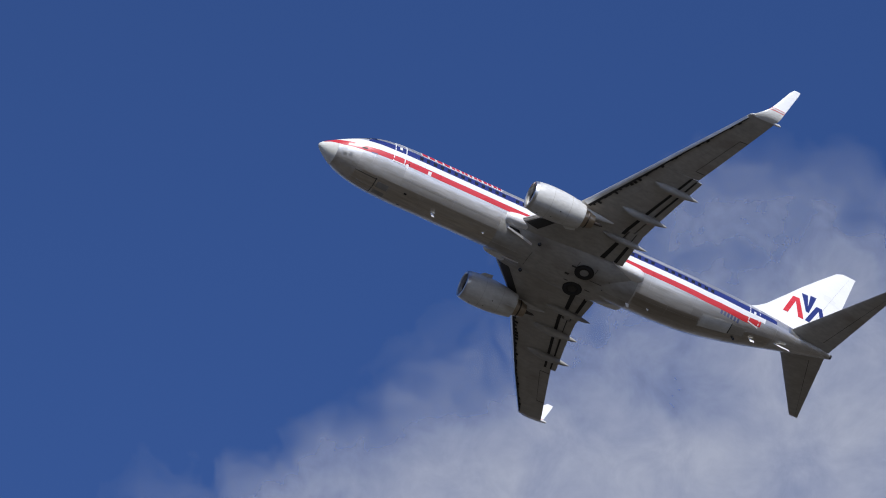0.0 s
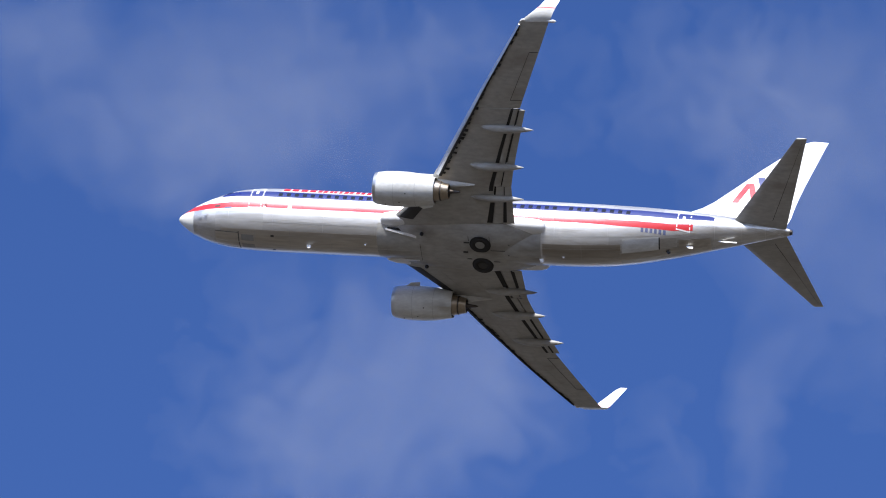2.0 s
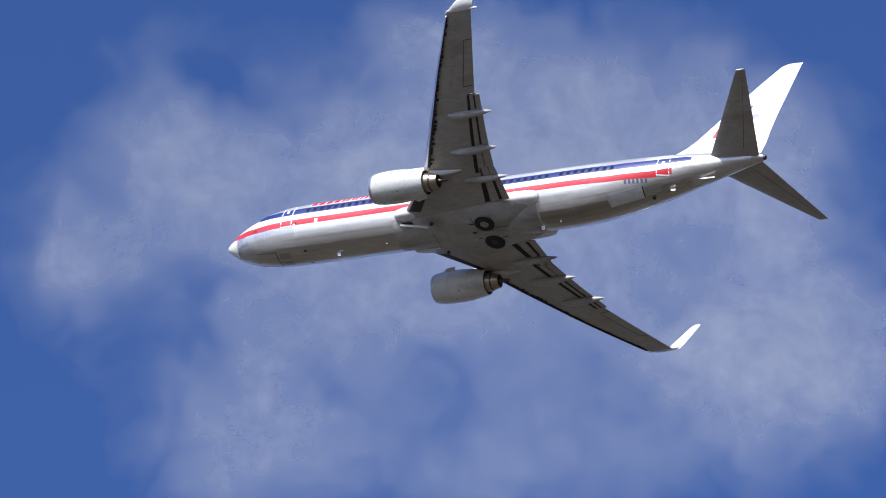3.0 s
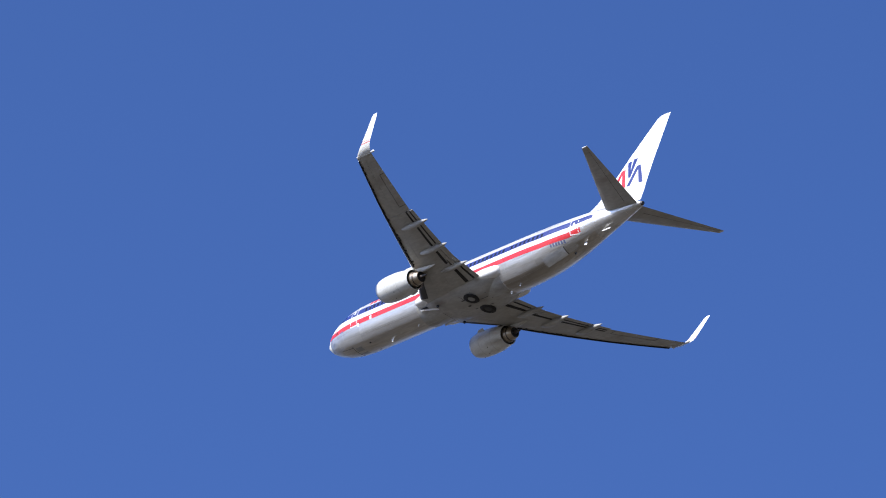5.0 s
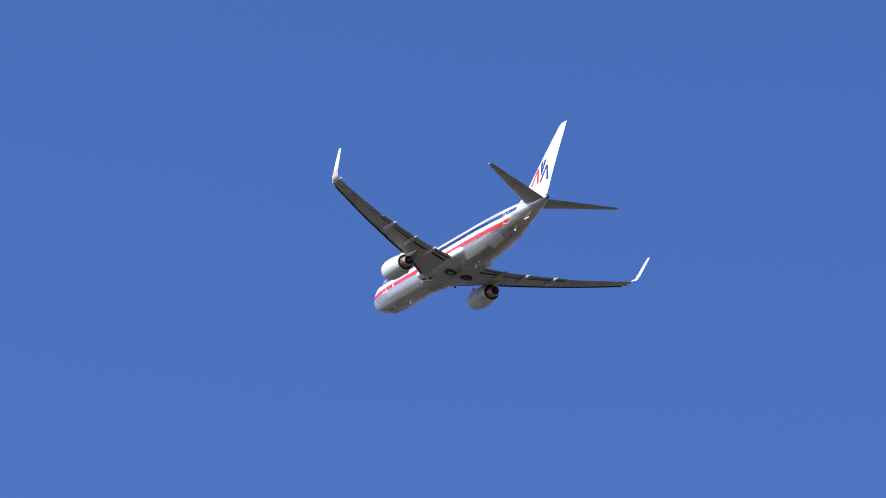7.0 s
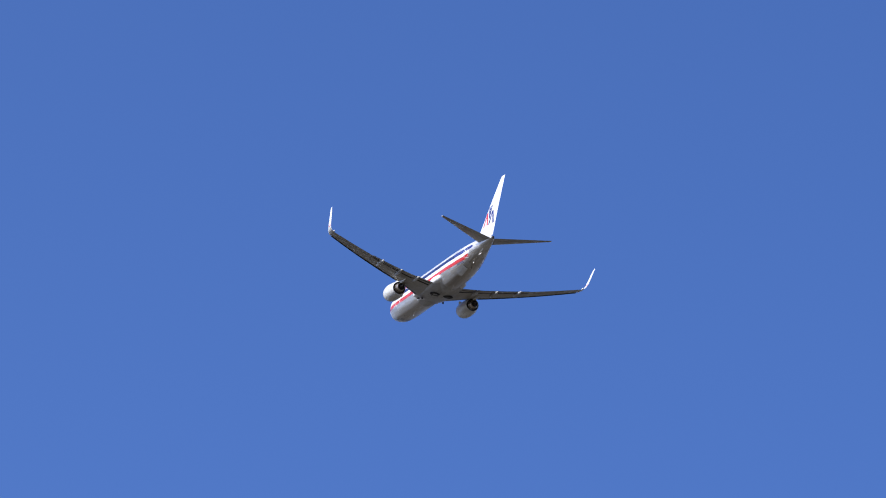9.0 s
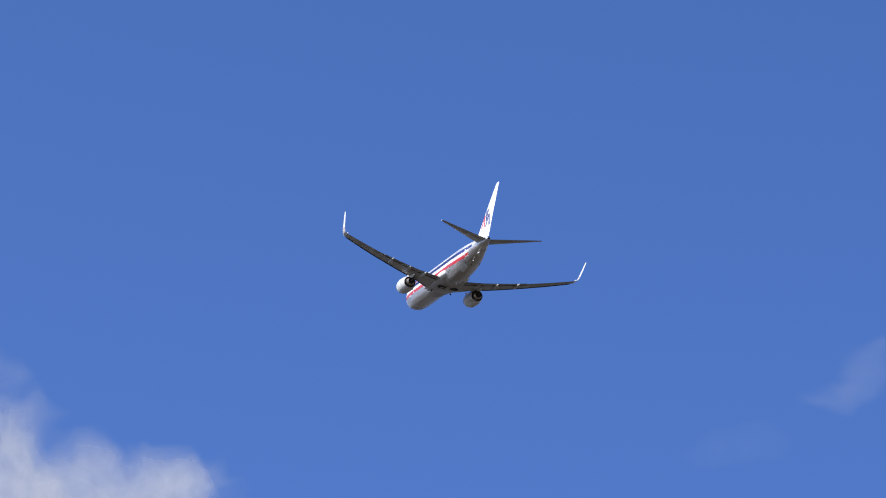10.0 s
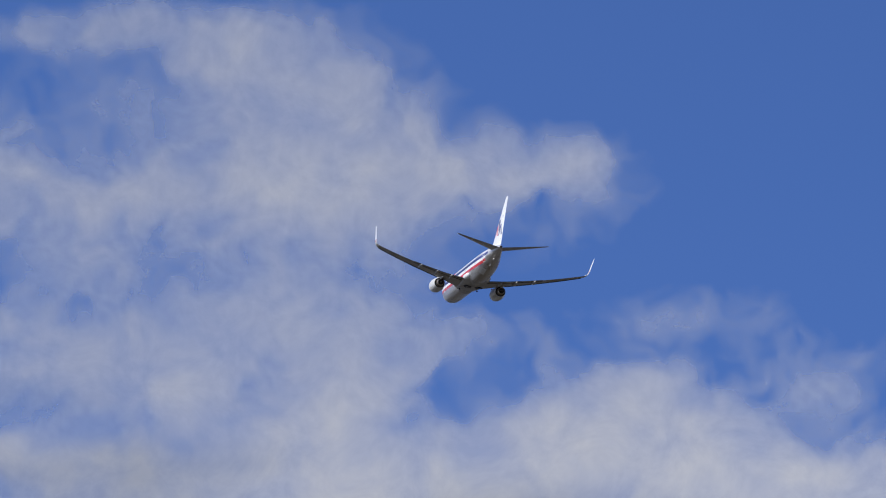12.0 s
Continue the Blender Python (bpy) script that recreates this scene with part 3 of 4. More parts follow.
for side in (1, -1):
    ys = [0.6, 1.9, 2.4, 3.2, 4.2, 4.84, 4.86, 6, 7.5, 9, 10.6]
    wing = part("wing", loft([wing_ring(y, cut(y), side) for y in ys]), GREY, plane, "swept grey wing with a bright winglet")
    ys = [10.62, 12, 13.5, 15, 16, 16.72]
    part("outer_wing", loft([wing_ring(y, 1.0, side) for y in ys]), GREY, wing, "grey outer wing panel")
    # flaps behind a cove plate coloured near black, as deep shade would be
    for y0, y1 in ((2.05, 4.84), (4.86, 10.55)):
        part("flap_cove", loft([[wing_point(y, 0.72, True, side, -0.03), wing_point(y, 0.93, True, side, -0.005), wing_point(y, 0.93, True, side, -0.03), wing_point(y, 0.72, True, side, -0.09)] for y in (y0, (y0 + y1) / 2, y1)]), DARK, wing, "plate coloured dark as the shade of the flap recess")
        panel("flap", side, y0, y1, cut(y0) + 0.022, 0.905 if y0 < 4 else 0.87, 0.03, GREY, wing, "grey inner flap panel")
        panel("aft_flap", side, y0, y1, 0.92 if y0 < 4 else 0.885, 1.0, 0.08, GREY, wing, "grey trailing flap panel")
    # shade in the flap gaps laid on as near-black strips
    under_strip("flap_gap", side, 10.52, 10.59, 0.735, 0.90, DARK, wing, "dark strip for the shade in the flap end gap", 1, 2)
    under_strip("flap_gap", side, 2.1, 3.75, 0.772, 0.818, DARK, wing, "dark strip for the shade in the flap gap", 6, 1, 0.02)
    under_strip("flap_gap", side, 4.5, 10.5, 0.735, 0.785, DARK, wing, "dark strip for the shade in the flap gap", 12, 1, 0.02)
    for y0, y1, f in ((2.15, 3.75, 0.908), (6.75, 8.95, 0.868), (9.5, 10.5, 0.868)):
        under_strip("aft_flap_gap", side, y0, y1, f, f + 0.03, DARK, wing, "dark strip for the shade between flap panels", 4, 1, 0.085)
    under_strip("aileron_gap", side, 11.2, 14.6, 0.735, 0.745, KRUEGER, wing, "", 8, 1, 0.006)
    for y in (11.2, 14.6):
        under_strip("aileron_gap", side, y - 0.02, y + 0.02, 0.74, 0.99, KRUEGER, wing, "", 1, 3, 0.006)
    # slats: pale nose, shade of the gap and its track slots as dark strips
    ys = [5.5 + 0.55 * i for i in range(21)]
    grid = [[wing_point(y, f, False, side) for f in (0.003, 0.012, 0.03, 0.052)] for y in ys]
    part("slat", slab(grid, [[Vector((0.0, 0, -k)) for k in (0.04, 0.3, 0.7, 1)]] * 21, 0.11), DULL_METAL, wing, "bare metal leading edge slat")
    under_strip("slat_gap", side, 5.5, 16.5, 0.054, 0.094, DARK, wing, "dark strip for the shade in the slat gap", 20, 1, 0.105)
    rng = random.Random(4)
    for i in range(30):
        y = 5.7 + i * 0.36 + rng.uniform(-0.08, 0.08)
        under_strip("slat_track_slot", side, y, y + rng.uniform(0.08, 0.24), 0.092, 0.105 + rng.choice((0.008, 0.02, 0.045)), DARK, wing, "", 1, 1, rng.uniform(0.02, 0.09))
    under_strip("krueger_flap", side, 2.1, 4.4, 0.001, 0.15, KRUEGER, wing, "dark leading edge flap recess", 6, 4, 0.012)
    for f0, f1, y0, y1 in ((0.30, 0.304, 2.2, 10.5), (0.55, 0.554, 2.2, 10.5), (0.45, 0.454, 10.8, 16.4)):
        under_strip("skin_joint", side, y0, y1, f0, f1, FAIRING, wing, "", 12, 1, 0.004)
    for i in range(9):
        y = 6.2 + i * 1.05
        disc([(0.0, 0.13), (-0.008, 0.12), (-0.009, 0.02)], wing_point(y, 0.42, False, side).x, side * y, wing_point(y, 0.42, False, side).z - 0.002, "tank_panel", GREY, wing, "", 14)
    # flap track fairings
    for y, s0, s1, w, d in ((9.25, 19.95, 23.3, 0.25, 0.27), (6.45, 19.05, 22.5, 0.26, 0.30), (4.05, 18.9, 22.3, 0.22, 0.25)):
        spindle("flap_track_fairing", side, y, s0, s1, w, d, FAIRING, wing, "pale grey flap track fairing")
    # blended winglet: station of both edges, offset outboard, height
    W = [(23.0, 24.75, 16.72, wing_z(16.72)), (23.35, 24.86, 17.0, wing_z(16.72) + 0.10), (23.72, 24.97, 17.2, wing_z(16.72) + 0.34), (24.1, 25.1, 17.34, wing_z(16.72) + 0.72), (24.62, 25.42, 17.5, 2.75), (25.12, 25.74, 17.66, 3.62), (25.38, 25.82, 17.72, 3.9)]
    cant = [(0, 1), (0.5, 0.86), (0.84, 0.54), (0.96, 0.28), (0.985, 0.17), (0.985, 0.17), (0.985, 0.17)]
    rings = []
    for (a, b, y, z), (ny, nz) in zip(W, cant):
        c = b - a
        ring = []
        for k, sgn in [(f, 1) for f in (1, 0.7, 0.4, 0.15, 0.03, 0)] + [(f, -1) for f in (0.03, 0.15, 0.4, 0.7)]:
            th = foil(k, 0.09) * c * sgn
            ring.append((18 - a - k * c, side * (y - ny * th), z + nz * th))
        rings.append(ring)
    part("winglet_root", loft(rings[:4]), GREY_LIGHT, wing, "pale grey curved winglet root")
    part("winglet", loft([[tuple(Vector(p).lerp(Vector(q), 0.004)) for p, q in zip(rings[3], rings[4])]] + rings[4:]), WHITE, wing, "white blended winglet blade")
    for k, t0, t1 in ((2, 0.62, 0.74), (3, 0.02, 0.06)):
        band = [[Vector(p).lerp(Vector(q), t) for p, q in zip(rings[k], rings[k + 1])] for t in (t0, t1)]
        mid = [sum(r, Vector()) / len(r) for r in band]
        band = [[tuple(m + (p - m) * 1.012 + (p - m).normalized() * 0.006) for p in r] for r, m in zip(band, mid)]
        part("band", loft(band, True, False), RED, wing, "thin red band at the winglet root")
    part("tip_fairing", revolve([(24.55, 0.02), (24.75, 0.09), (25.0, 0.1), (25.15, 0.03)], 0, side * 16.75, wing_z(16.72) + 0.02, 12), WHITE, wing, "small white lamp fairing at the wing tip")
    bm = bmesh.new()
    bmesh.ops.create_uvsphere(bm, u_segments=12, v_segments=8, radius=0.07, matrix=Matrix.Translation((18 - 23.15, side * 16.8, wing_z(16.72))) @ Matrix.Diagonal((2.2, 1, 0.8, 1)))
    part("navigation_light", bm, LAMP, wing, "clear wing tip navigation light cover")

    # ---- engine ----
    cy, cz = side * 4.97, -1.82
    engine = part("engine_cowl", revolve([(14.6, 0.84), (14.0, 0.82), (13.62, 0.80), (13.4, 0.78), (13.26, 0.80), (13.2, 0.86), (13.24, 0.93), (13.45, 1.0), (13.9, 1.07), (14.5, 1.10), (15.2, 1.09), (15.9, 1.03), (16.5, 0.93), (16.98, 0.83), (16.98, 0.79), (16.3, 0.86)], 0, cy, cz, 44, 0.96, False), GREY_LIGHT, plane, "pale grey engine nacelle")
    part("inlet_lip", revolve([(13.5, 0.785), (13.26, 0.785), (13.185, 0.86), (13.23, 0.94), (13.42, 1.002)], 0, cy, cz, 44, 0.96, False), DULL_METAL, engine, "bare metal inlet lip")
    part("fan_disc", revolve([(14.2, 0.83), (14.22, 0.4), (14.0, 0.2), (13.75, 0.02)], 0, cy, cz, 32), DARK, engine, "dark engine fan")
    part("inlet_duct", revolve([(13.5, 0.79), (13.9, 0.80), (14.25, 0.82)], 0, cy, cz, 36, 0.98, False), KRUEGER, engine, "dark inlet duct")
    for i in range(24):
        a = 2 * math.pi * i / 24
        d, t2 = Vector((0, math.cos(a), math.sin(a))), Vector((0, -math.sin(a), math.cos(a)))
        o = Vector((18 - 14.15, cy, cz))
        rings = [[tuple(o + d * r + t2 * (w * sg) + Vector((sg * 0.05, 0, 0)) + Vector((q, 0, 0))) for sg, q in ((-1, 0.0), (1, 0.0), (1, 0.012), (-1, 0.012))] for r, w in ((0.22, 0.04), (0.5, 0.06), (0.78, 0.075))]
        part("fan_blade", loft(rings), BURNT, engine, "", False)
    part("fan_duct", revolve([(16.6, 0.89), (16.85, 0.84), (16.9, 0.72), (16.8, 0.55)], 0, cy, cz, 32, 0.96), DARK, engine, "dark fan duct exit")
    part("nozzle", revolve([(16.5, 0.66), (16.95, 0.64), (17.4, 0.56), (17.82, 0.46), (17.84, 0.42), (17.5, 0.45)], 0, cy, cz, 32), HOT, engine, "heat stained core nozzle")
    part("nozzle_ring", revolve([(17.3, 0.59), (17.34, 0.60), (17.4, 0.575)], 0, cy, cz, 32), BURNT, engine)
    part("nozzle_bore", revolve([(17.8, 0.44), (17.72, 0.40), (17.6, 0.2)], 0, cy, cz, 28), DARK, engine, "dark nozzle bore")
    part("exhaust_plug", revolve([(17.5, 0.24), (17.8, 0.17), (18.05, 0.11), (18.4, 0.08), (18.55, 0.02)], 0, cy, cz, 24), BURNT, engine, "burnt exhaust plug")
    for s in (14.52, 15.85):
        part("cowl_seam", revolve([(s, lerp(s, [(14.5, 1.10), (15.2, 1.09), (15.9, 1.035)], 1) + 0.004), (s + 0.018, lerp(s + 0.018, [(14.5, 1.10), (15.2, 1.09), (15.9, 1.035)], 1) + 0.004)], 0, cy, cz, 44, 0.96), GREY, engine, "fine cowl seam")
    for s, ang, r in ((15.3, -60, 0.05), (14.0, -110, 0.045), (14.9, -95, 0.05), (15.6, -150, 0.04)):
        a = radians(ang)
        bm = bmesh.new()
        bmesh.ops.create_uvsphere(bm, u_segments=10, v_segments=6, radius=r, matrix=Matrix.Translation((18 - s, cy + 1.07 * math.cos(a), cz + 1.07 * math.sin(a) * 0.96)))
        part("drain_hole", bm, DARK, engine)
    # inboard chine and lower fin
    for s0, s1, ang, h in ((13.95, 14.85, 35, 0.26), (16.0, 16.9, -50, 0.14)):
        a = radians(ang if side < 0 else 180 - ang)
        rad = [lerp(s, [(13.9, 1.07), (14.5, 1.10), (15.9, 1.03), (16.5, 0.93), (16.98, 0.83)], 1) for s in (s0, s1)]
        d = Vector((0, math.cos(a), math.sin(a)))
        tng = Vector((0, -math.sin(a), math.cos(a))) * 0.02
        pts = [Vector((18 - s0, cy, cz)) + d * (rad[0] - 0.03), Vector((18 - s1, cy, cz)) + d * (rad[1] - 0.03), Vector((18 - s1, cy, cz)) + d * (rad[1] + h), Vector((18 - s0 - 0.3, cy, cz)) + d * (rad[0] + h * 0.8)]
        part("strake", loft([[tuple(p + tng) for p in pts], [tuple(p - tng) for p in pts]]), GREY_LIGHT, engine, "small nacelle strake", False)
    # pylon
    rings = []
    for s, w, zt, zb in ((14.3, 0.05, -0.74, -0.95), (14.8, 0.16, -0.62, -1.0), (15.8, 0.22, -0.45, -1.0), (16.9, 0.24, -0.5, -1.05), (17.5, 0.23, -0.7, -1.36), (18.1, 0.20, -0.75, -1.38), (18.7, 0.13, -0.8, -1.3), (19.3, 0.03, -0.9, -1.18)):
        rings.append([(18 - s, cy + w * math.cos(a), (zt + zb) / 2 + (zt - zb) / 2 * math.sin(a)) for a in (2 * math.pi * i / 14 for i in range(14))])
    part("pylon", loft(rings), GREY_LIGHT, engine, "grey engine pylon")

    # ---- tailplane ----
    def tail_ring(y):
        u = (y - 0.3) / 6.85
        le, te = 34.34 + (38.80 - 34.34) * u, 37.85 + (39.47 - 37.85) * u
        c, z = te - le, 0.98 + (1.88 - 0.98) * u
        return [(18 - le - f * c, side * y, z + sgn * foil(f, 0.09) * c) for f, sgn in [(f, 1) for f in (1, 0.7, 0.4, 0.15, 0.03, 0)] + [(f, -1) for f in (0.03, 0.15, 0.4, 0.7)]]
    tailplane = part("tailplane", loft([tail_ring(y) for y in (0.3, 1.2, 3, 5, 6.8, 7.1, 7.16)]), GREY, plane, "grey tailplane half")
    cap = [tail_ring(y) for y in (7.165, 7.25)]
    part("tip_cap", loft(cap), WHITE, tailplane, "white tip cap")
    grid, out = [], []
    for i in range(9):
        y = 1.0 + 6.0 * i / 8
        u = (y - 0.3) / 6.85
        le, te = 34.34 + (38.80 - 34.34) * u, 37.85 + (39.47 - 37.85) * u
        c, z = te - le, 0.98 + 0.9 * u
        grid.append([Vector((18 - le - f * c, side * y, z - foil(f, 0.09) * c)) for f in (0.70, 0.712)])
        out.append([Vector((0, 0, -1))] * 2)
    part("elevator_gap", slab(grid, out, 0.006), KRUEGER, tailplane, "dark elevator gap")
    skin_patch(34.5, 37.7, lambda s: 0.62 + 0.1 * (s - 34.5) / 3.2, lambda s: 1.3, side, "tailplane_seal", DULL_METAL, fuselage, "dull metal plate at the tailplane root", 0.008)

# ---- fin ----
FIN = [(1.5, 30.6, 37.75), (1.9, 30.75, 37.85), (2.25, 31.5, 37.95), (2.7, 32.3, 38.0), (3.3, 33.0, 38.08), (4.0, 33.6, 38.2), (5, 34.45, 38.4), (6.2, 35.45, 38.68), (7.6, 36.72, 39.0), (8.8, 37.85, 39.28), (8.98, 38.25, 39.35)]


def fin_ring(z, a, b):
    c = b - a
    tk = 0.10 - 0.012 * (z - 2) / 7 if z > 3 else 0.075 + 0.01 * z / 3
    return [(18 - a - f * c, sgn * foil(f, tk) * min(c, 5.0), z) for f, sgn in [(f, 1) for f in (1, 0.7, 0.5, 0.3, 0.15, 0.06, 0.015, 0)] + [(f, -1) for f in (0.015, 0.06, 0.15, 0.3, 0.5, 0.7)]]


fin = part("fin", loft([fin_ring(*r) for r in FIN]), WHITE, plane, "white swept tail fin with red and blue emblem")


def fin_side(s, z, side, lift=0.012):
    a, b = lerp(z, FIN, 1), lerp(z, FIN, 2)
    c = b - a
    tk = 0.10 - 0.012 * (z - 2) / 7 if z > 3 else 0.075 + 0.01 * z / 3
    f = min(max((s - a) / c, 0), 1)
    return Vector((18 - s, side * (foil(f, tk) * min(c, 5.0) + lift), z))


def fin_bar(p, q, w0, w1, mat, name, label):
    """A flat tapered bar of paint on both faces of the fin, from p to q (station, height)."""
    for side in (1, -1):
        grid, out = [], []
        for i in range(7):
            u = i / 6
            s, z, w = p[0] + (q[0] - p[0]) * u, p[1] + (q[1] - p[1]) * u, w0 + (w1 - w0) * u
            grid.append([fin_side(s - w / 2, z, side, 0.004), fin_side(s + w / 2, z, side, 0.004)])
            out.append([Vector((0, side, 0))] * 2)
        part(name, slab(grid, out, 0.008), mat, fin, label)


fin_bar((34.35, 3.15), (35.0, 4.9), 0.38, 0.38, RED, "emblem_bar", "red emblem bar on the fin")
fin_bar((35.55, 3.15), (35.12, 4.9), 0.42, 0.34, RED, "emblem_bar", "red emblem bar on the fin")
fin_bar((36.05, 3.15), (36.8, 4.85), 0.36, 0.36, BLUE, "emblem_bar", "blue emblem bar on the fin")
fin_bar((37.4, 3.15), (36.9, 4.85), 0.42, 0.32, BLUE, "emblem_bar", "blue emblem bar on the fin")
fin_bar((35.95, 3.95), (35.66, 5.5), 0.16, 0.46, BLUE, "emblem_wing", "blue wedge of the emblem")
fin_bar((36.02, 3.95), (36.32, 5.6), 0.16, 0.46, BLUE, "emblem_wing", "blue wedge of the emblem")
for side in (1, -1):
    grid = [[fin_side(lerp(z, FIN, 1) + 0.70 * (lerp(z, FIN, 2) - lerp(z, FIN, 1)), z, side, 0), fin_side(lerp(z, FIN, 1) + 0.706 * (lerp(z, FIN, 2) - lerp(z, FIN, 1)), z, side, 0)] for z in (2.6, 3.5, 5, 6.5, 8, 8.7)]
    part("rudder_gap", slab(grid, [[Vector((0, side, 0))] * 2] * 6, 0.005), GREY, fin, "fine rudder gap")


# ---- clouds, 4.3 km off ----
def cloud_sheet(verts, dens, flat, na, ne, label):
    """One cloud object from a grid of points and their density; empty cells are left out."""
    faces = []
    for j in range(ne):
        for i in range(na):
            k = j * (na + 1) + i
            quad = (k, k + 1, k + na + 2, k + na + 1)
            if max(dens[v] for v in quad) > 0.012:
                faces.append(quad)
    used = sorted({v for f in faces for v in f})
    index = {v: n for n, v in enumerate(used)}
    c = sum((verts[v] for v in used), Vector()) / len(used)
    me = bpy.data.meshes.new("cloud")
    me.from_pydata([verts[v] - c for v in used], [], [tuple(index[v] for v in f) for f in faces])
    at = me.attributes.new("vapour", "FLOAT", "POINT")
    at.data.foreach_set("value", [dens[v] for v in used])
    sh = me.attributes.new("sheet", "FLOAT_VECTOR", "POINT")
    sh.data.foreach_set("vector", [c for v in used for c in flat[v]])
    me.polygons.foreach_set("use_smooth", [True] * len(me.polygons))
    me.materials.append(CLOUD)
    ob = new("cloud", me)
    ob.location = c
    return tagged(ob, label, "cloud", "clouds in the sky", "stuff")


def cloud(blobs, seed, label, lean=40, thick=0.9, wisp=0.55, lumps=3.0):
    """A bank of vapour as one lumpy sheet with a torn outline; blobs: azimuth, elevation, half width, half height (degrees), density."""
    step = 0.030
    a0, a1 = min(b[0] - 2.2 * b[2] for b in blobs), max(b[0] + 2.2 * b[2] for b in blobs)
    e0, e1 = min(b[1] - 2.2 * b[3] for b in blobs), max(b[1] + 2.2 * b[3] for b in blobs)
    ce = math.cos(radians((e0 + e1) / 2))
    na, ne = int((a1 - a0) * ce / step) + 1, int((e1 - e0) / step) + 1
    verts, dens, flat = [], [], []
    for j in range(ne + 1):
        for i in range(na + 1):
            az, el = a0 + (a1 - a0) * i / na, e0 + (e1 - e0) * j / ne
            q = Vector((az * ce, el, seed * 7.3))
            wx = noise.noise(q * 0.7) * 0.12 + noise.noise(q * 1.9 + Vector((5, 1, 0))) * 0.2 + noise.noise(q * 4.1) * 0.08 + noise.noise(q * 9.3) * 0.035
            wy = noise.noise(q * 0.7 + Vector((31, 7, 3))) * 0.09 + noise.noise(q * 1.9 + Vector((9, 17, 0))) * 0.16 + noise.noise(q * 4.1 + Vector((2, 9, 4))) * 0.07 + noise.noise(q * 9.3 + Vector((7, 3, 1))) * 0.03
            bank, gap = 0.0, 0.0
            for ba, be, ra, re, amp in blobs:
                r2 = ((az + wx / ce - ba) / ra) ** 2 + ((el + wy - be) / re) ** 2
                if r2 < 6:
                    g = abs(amp) * (math.exp(-1.3 * r2) - 0.0004)
                    bank, gap = (bank + g, gap) if amp > 0 else (bank, gap + g)
            d = 0.0
            lump = noise.noise(q * 0.6 + Vector((3, 8, 1)))
            if bank > 0.004:
                bank *= max(0.1, 1 - 1.7 * gap)
                p = q + Vector((wx, wy, 0)) * 1.3
                tear = 0.6 * noise.fractal(p * 1.0 + Vector((0, 0, 11)), 0.7, 2.1, 4) + 0.4 * noise.fractal(p * 2.9 + Vector((4, 2, 23)), 0.55, 2.1, 3)
                d = bank + wisp * tear * min(1.0, bank * 3.2) / (1 + 1.1 * bank) - 0.04
            d = thick * (1 - math.exp(-2.1 * max(0.0, d)))
            verts.append(Vector(EYE) + ray_dir(az, el) * (4330 + 4330 * math.tan(radians(lean)) * radians(el - (e0 + e1) / 2) - lumps * lump))
            dens.append(d)
            flat.append(q)
    return cloud_sheet(verts, dens, flat, na, ne, label)


def unseen_cloud_ring(low, high, step, label):
    """Far, unseen broken cloud added round the whole horizon, higher sunward to whiten reflections."""
    na, ne = int(360 / step), int((high - low) / step)
    verts, dens, flat = [], [], []
    for j in range(ne + 1):
        for i in range(na + 1):
            az, el = 360 * i / na, low + (high - low) * j / ne
            a = radians(az)
            q = Vector((math.cos(a) * 9, math.sin(a) * 9, el * 0.45))
            u = max(0.0, min(1.0, (117 - min(abs(az - 113), abs(az - 473))) / 10))
            top = 11.5 + (high - 11.5) * u * u * (3 - 2 * u)
            d = 0.95 + 0.9 * noise.fractal(q * 0.7, 0.9, 2.1, 5) - 1.1 * max(0.0, (el - low) / (top - low)) ** 2
            d = 0.85 * (1 - math.exp(-2 * max(0.0, d)))
            verts.append(Vector(EYE) + ray_dir(az, el) * (4500 - 60 * d))
            dens.append(d * max(0.0, min(1.0, (top - el) / 1.5)))
            flat.append(Vector((az, el, 3.0)))
    return cloud_sheet(verts, dens, flat, na, ne, label)


cloud([
    (-114.63, 29.99, 2.36, 1.18, 0.72), (-111.63, 29.20, 1.00, 0.36, 0.26), (-116.03, 31.18, 0.96, 1.02, 0.40), (-113.15, 29.34, 2.81, 0.66, 0.64),
    (-116.66, 29.53, 1.76, 1.28, 0.72), (-114.67, 31.77, 0.90, 0.46, 0.28), (-110.22, 29.22, 0.59, 0.23, 0.30), (-114.30, 28.46, 4.07, 1.02, 0.72),
    (-114.33, 30.09, 0.59, 0.51, -0.36),
    (-110.02, 30.14, 1.12, 0.46, -0.60), (-116.33, 32.75, 0.91, 0.56, -0.40), (-112.57, 30.93, 0.71, 0.36, -0.40),
], 1, "broad pale grey cloud bank with a torn edge", 18, 0.70, 0.38)
cloud([
    (-85.25, 38.16, 1.29, 1.12, 0.52), (-86.55, 38.04, 0.50, 1.01, 0.65), (-85.94, 36.80, 0.91, 1.12, 0.33), (-86.44, 37.27, 0.42, 0.90, 0.26),
    (-84.48, 35.59, 0.35, 0.90, 0.52), (-84.64, 38.60, 1.08, 0.51, 0.39), (-84.97, 37.13, 0.85, 1.12, 0.26),
], 2, "thin wispy white cloud veil", 10, 0.15, 0.42)
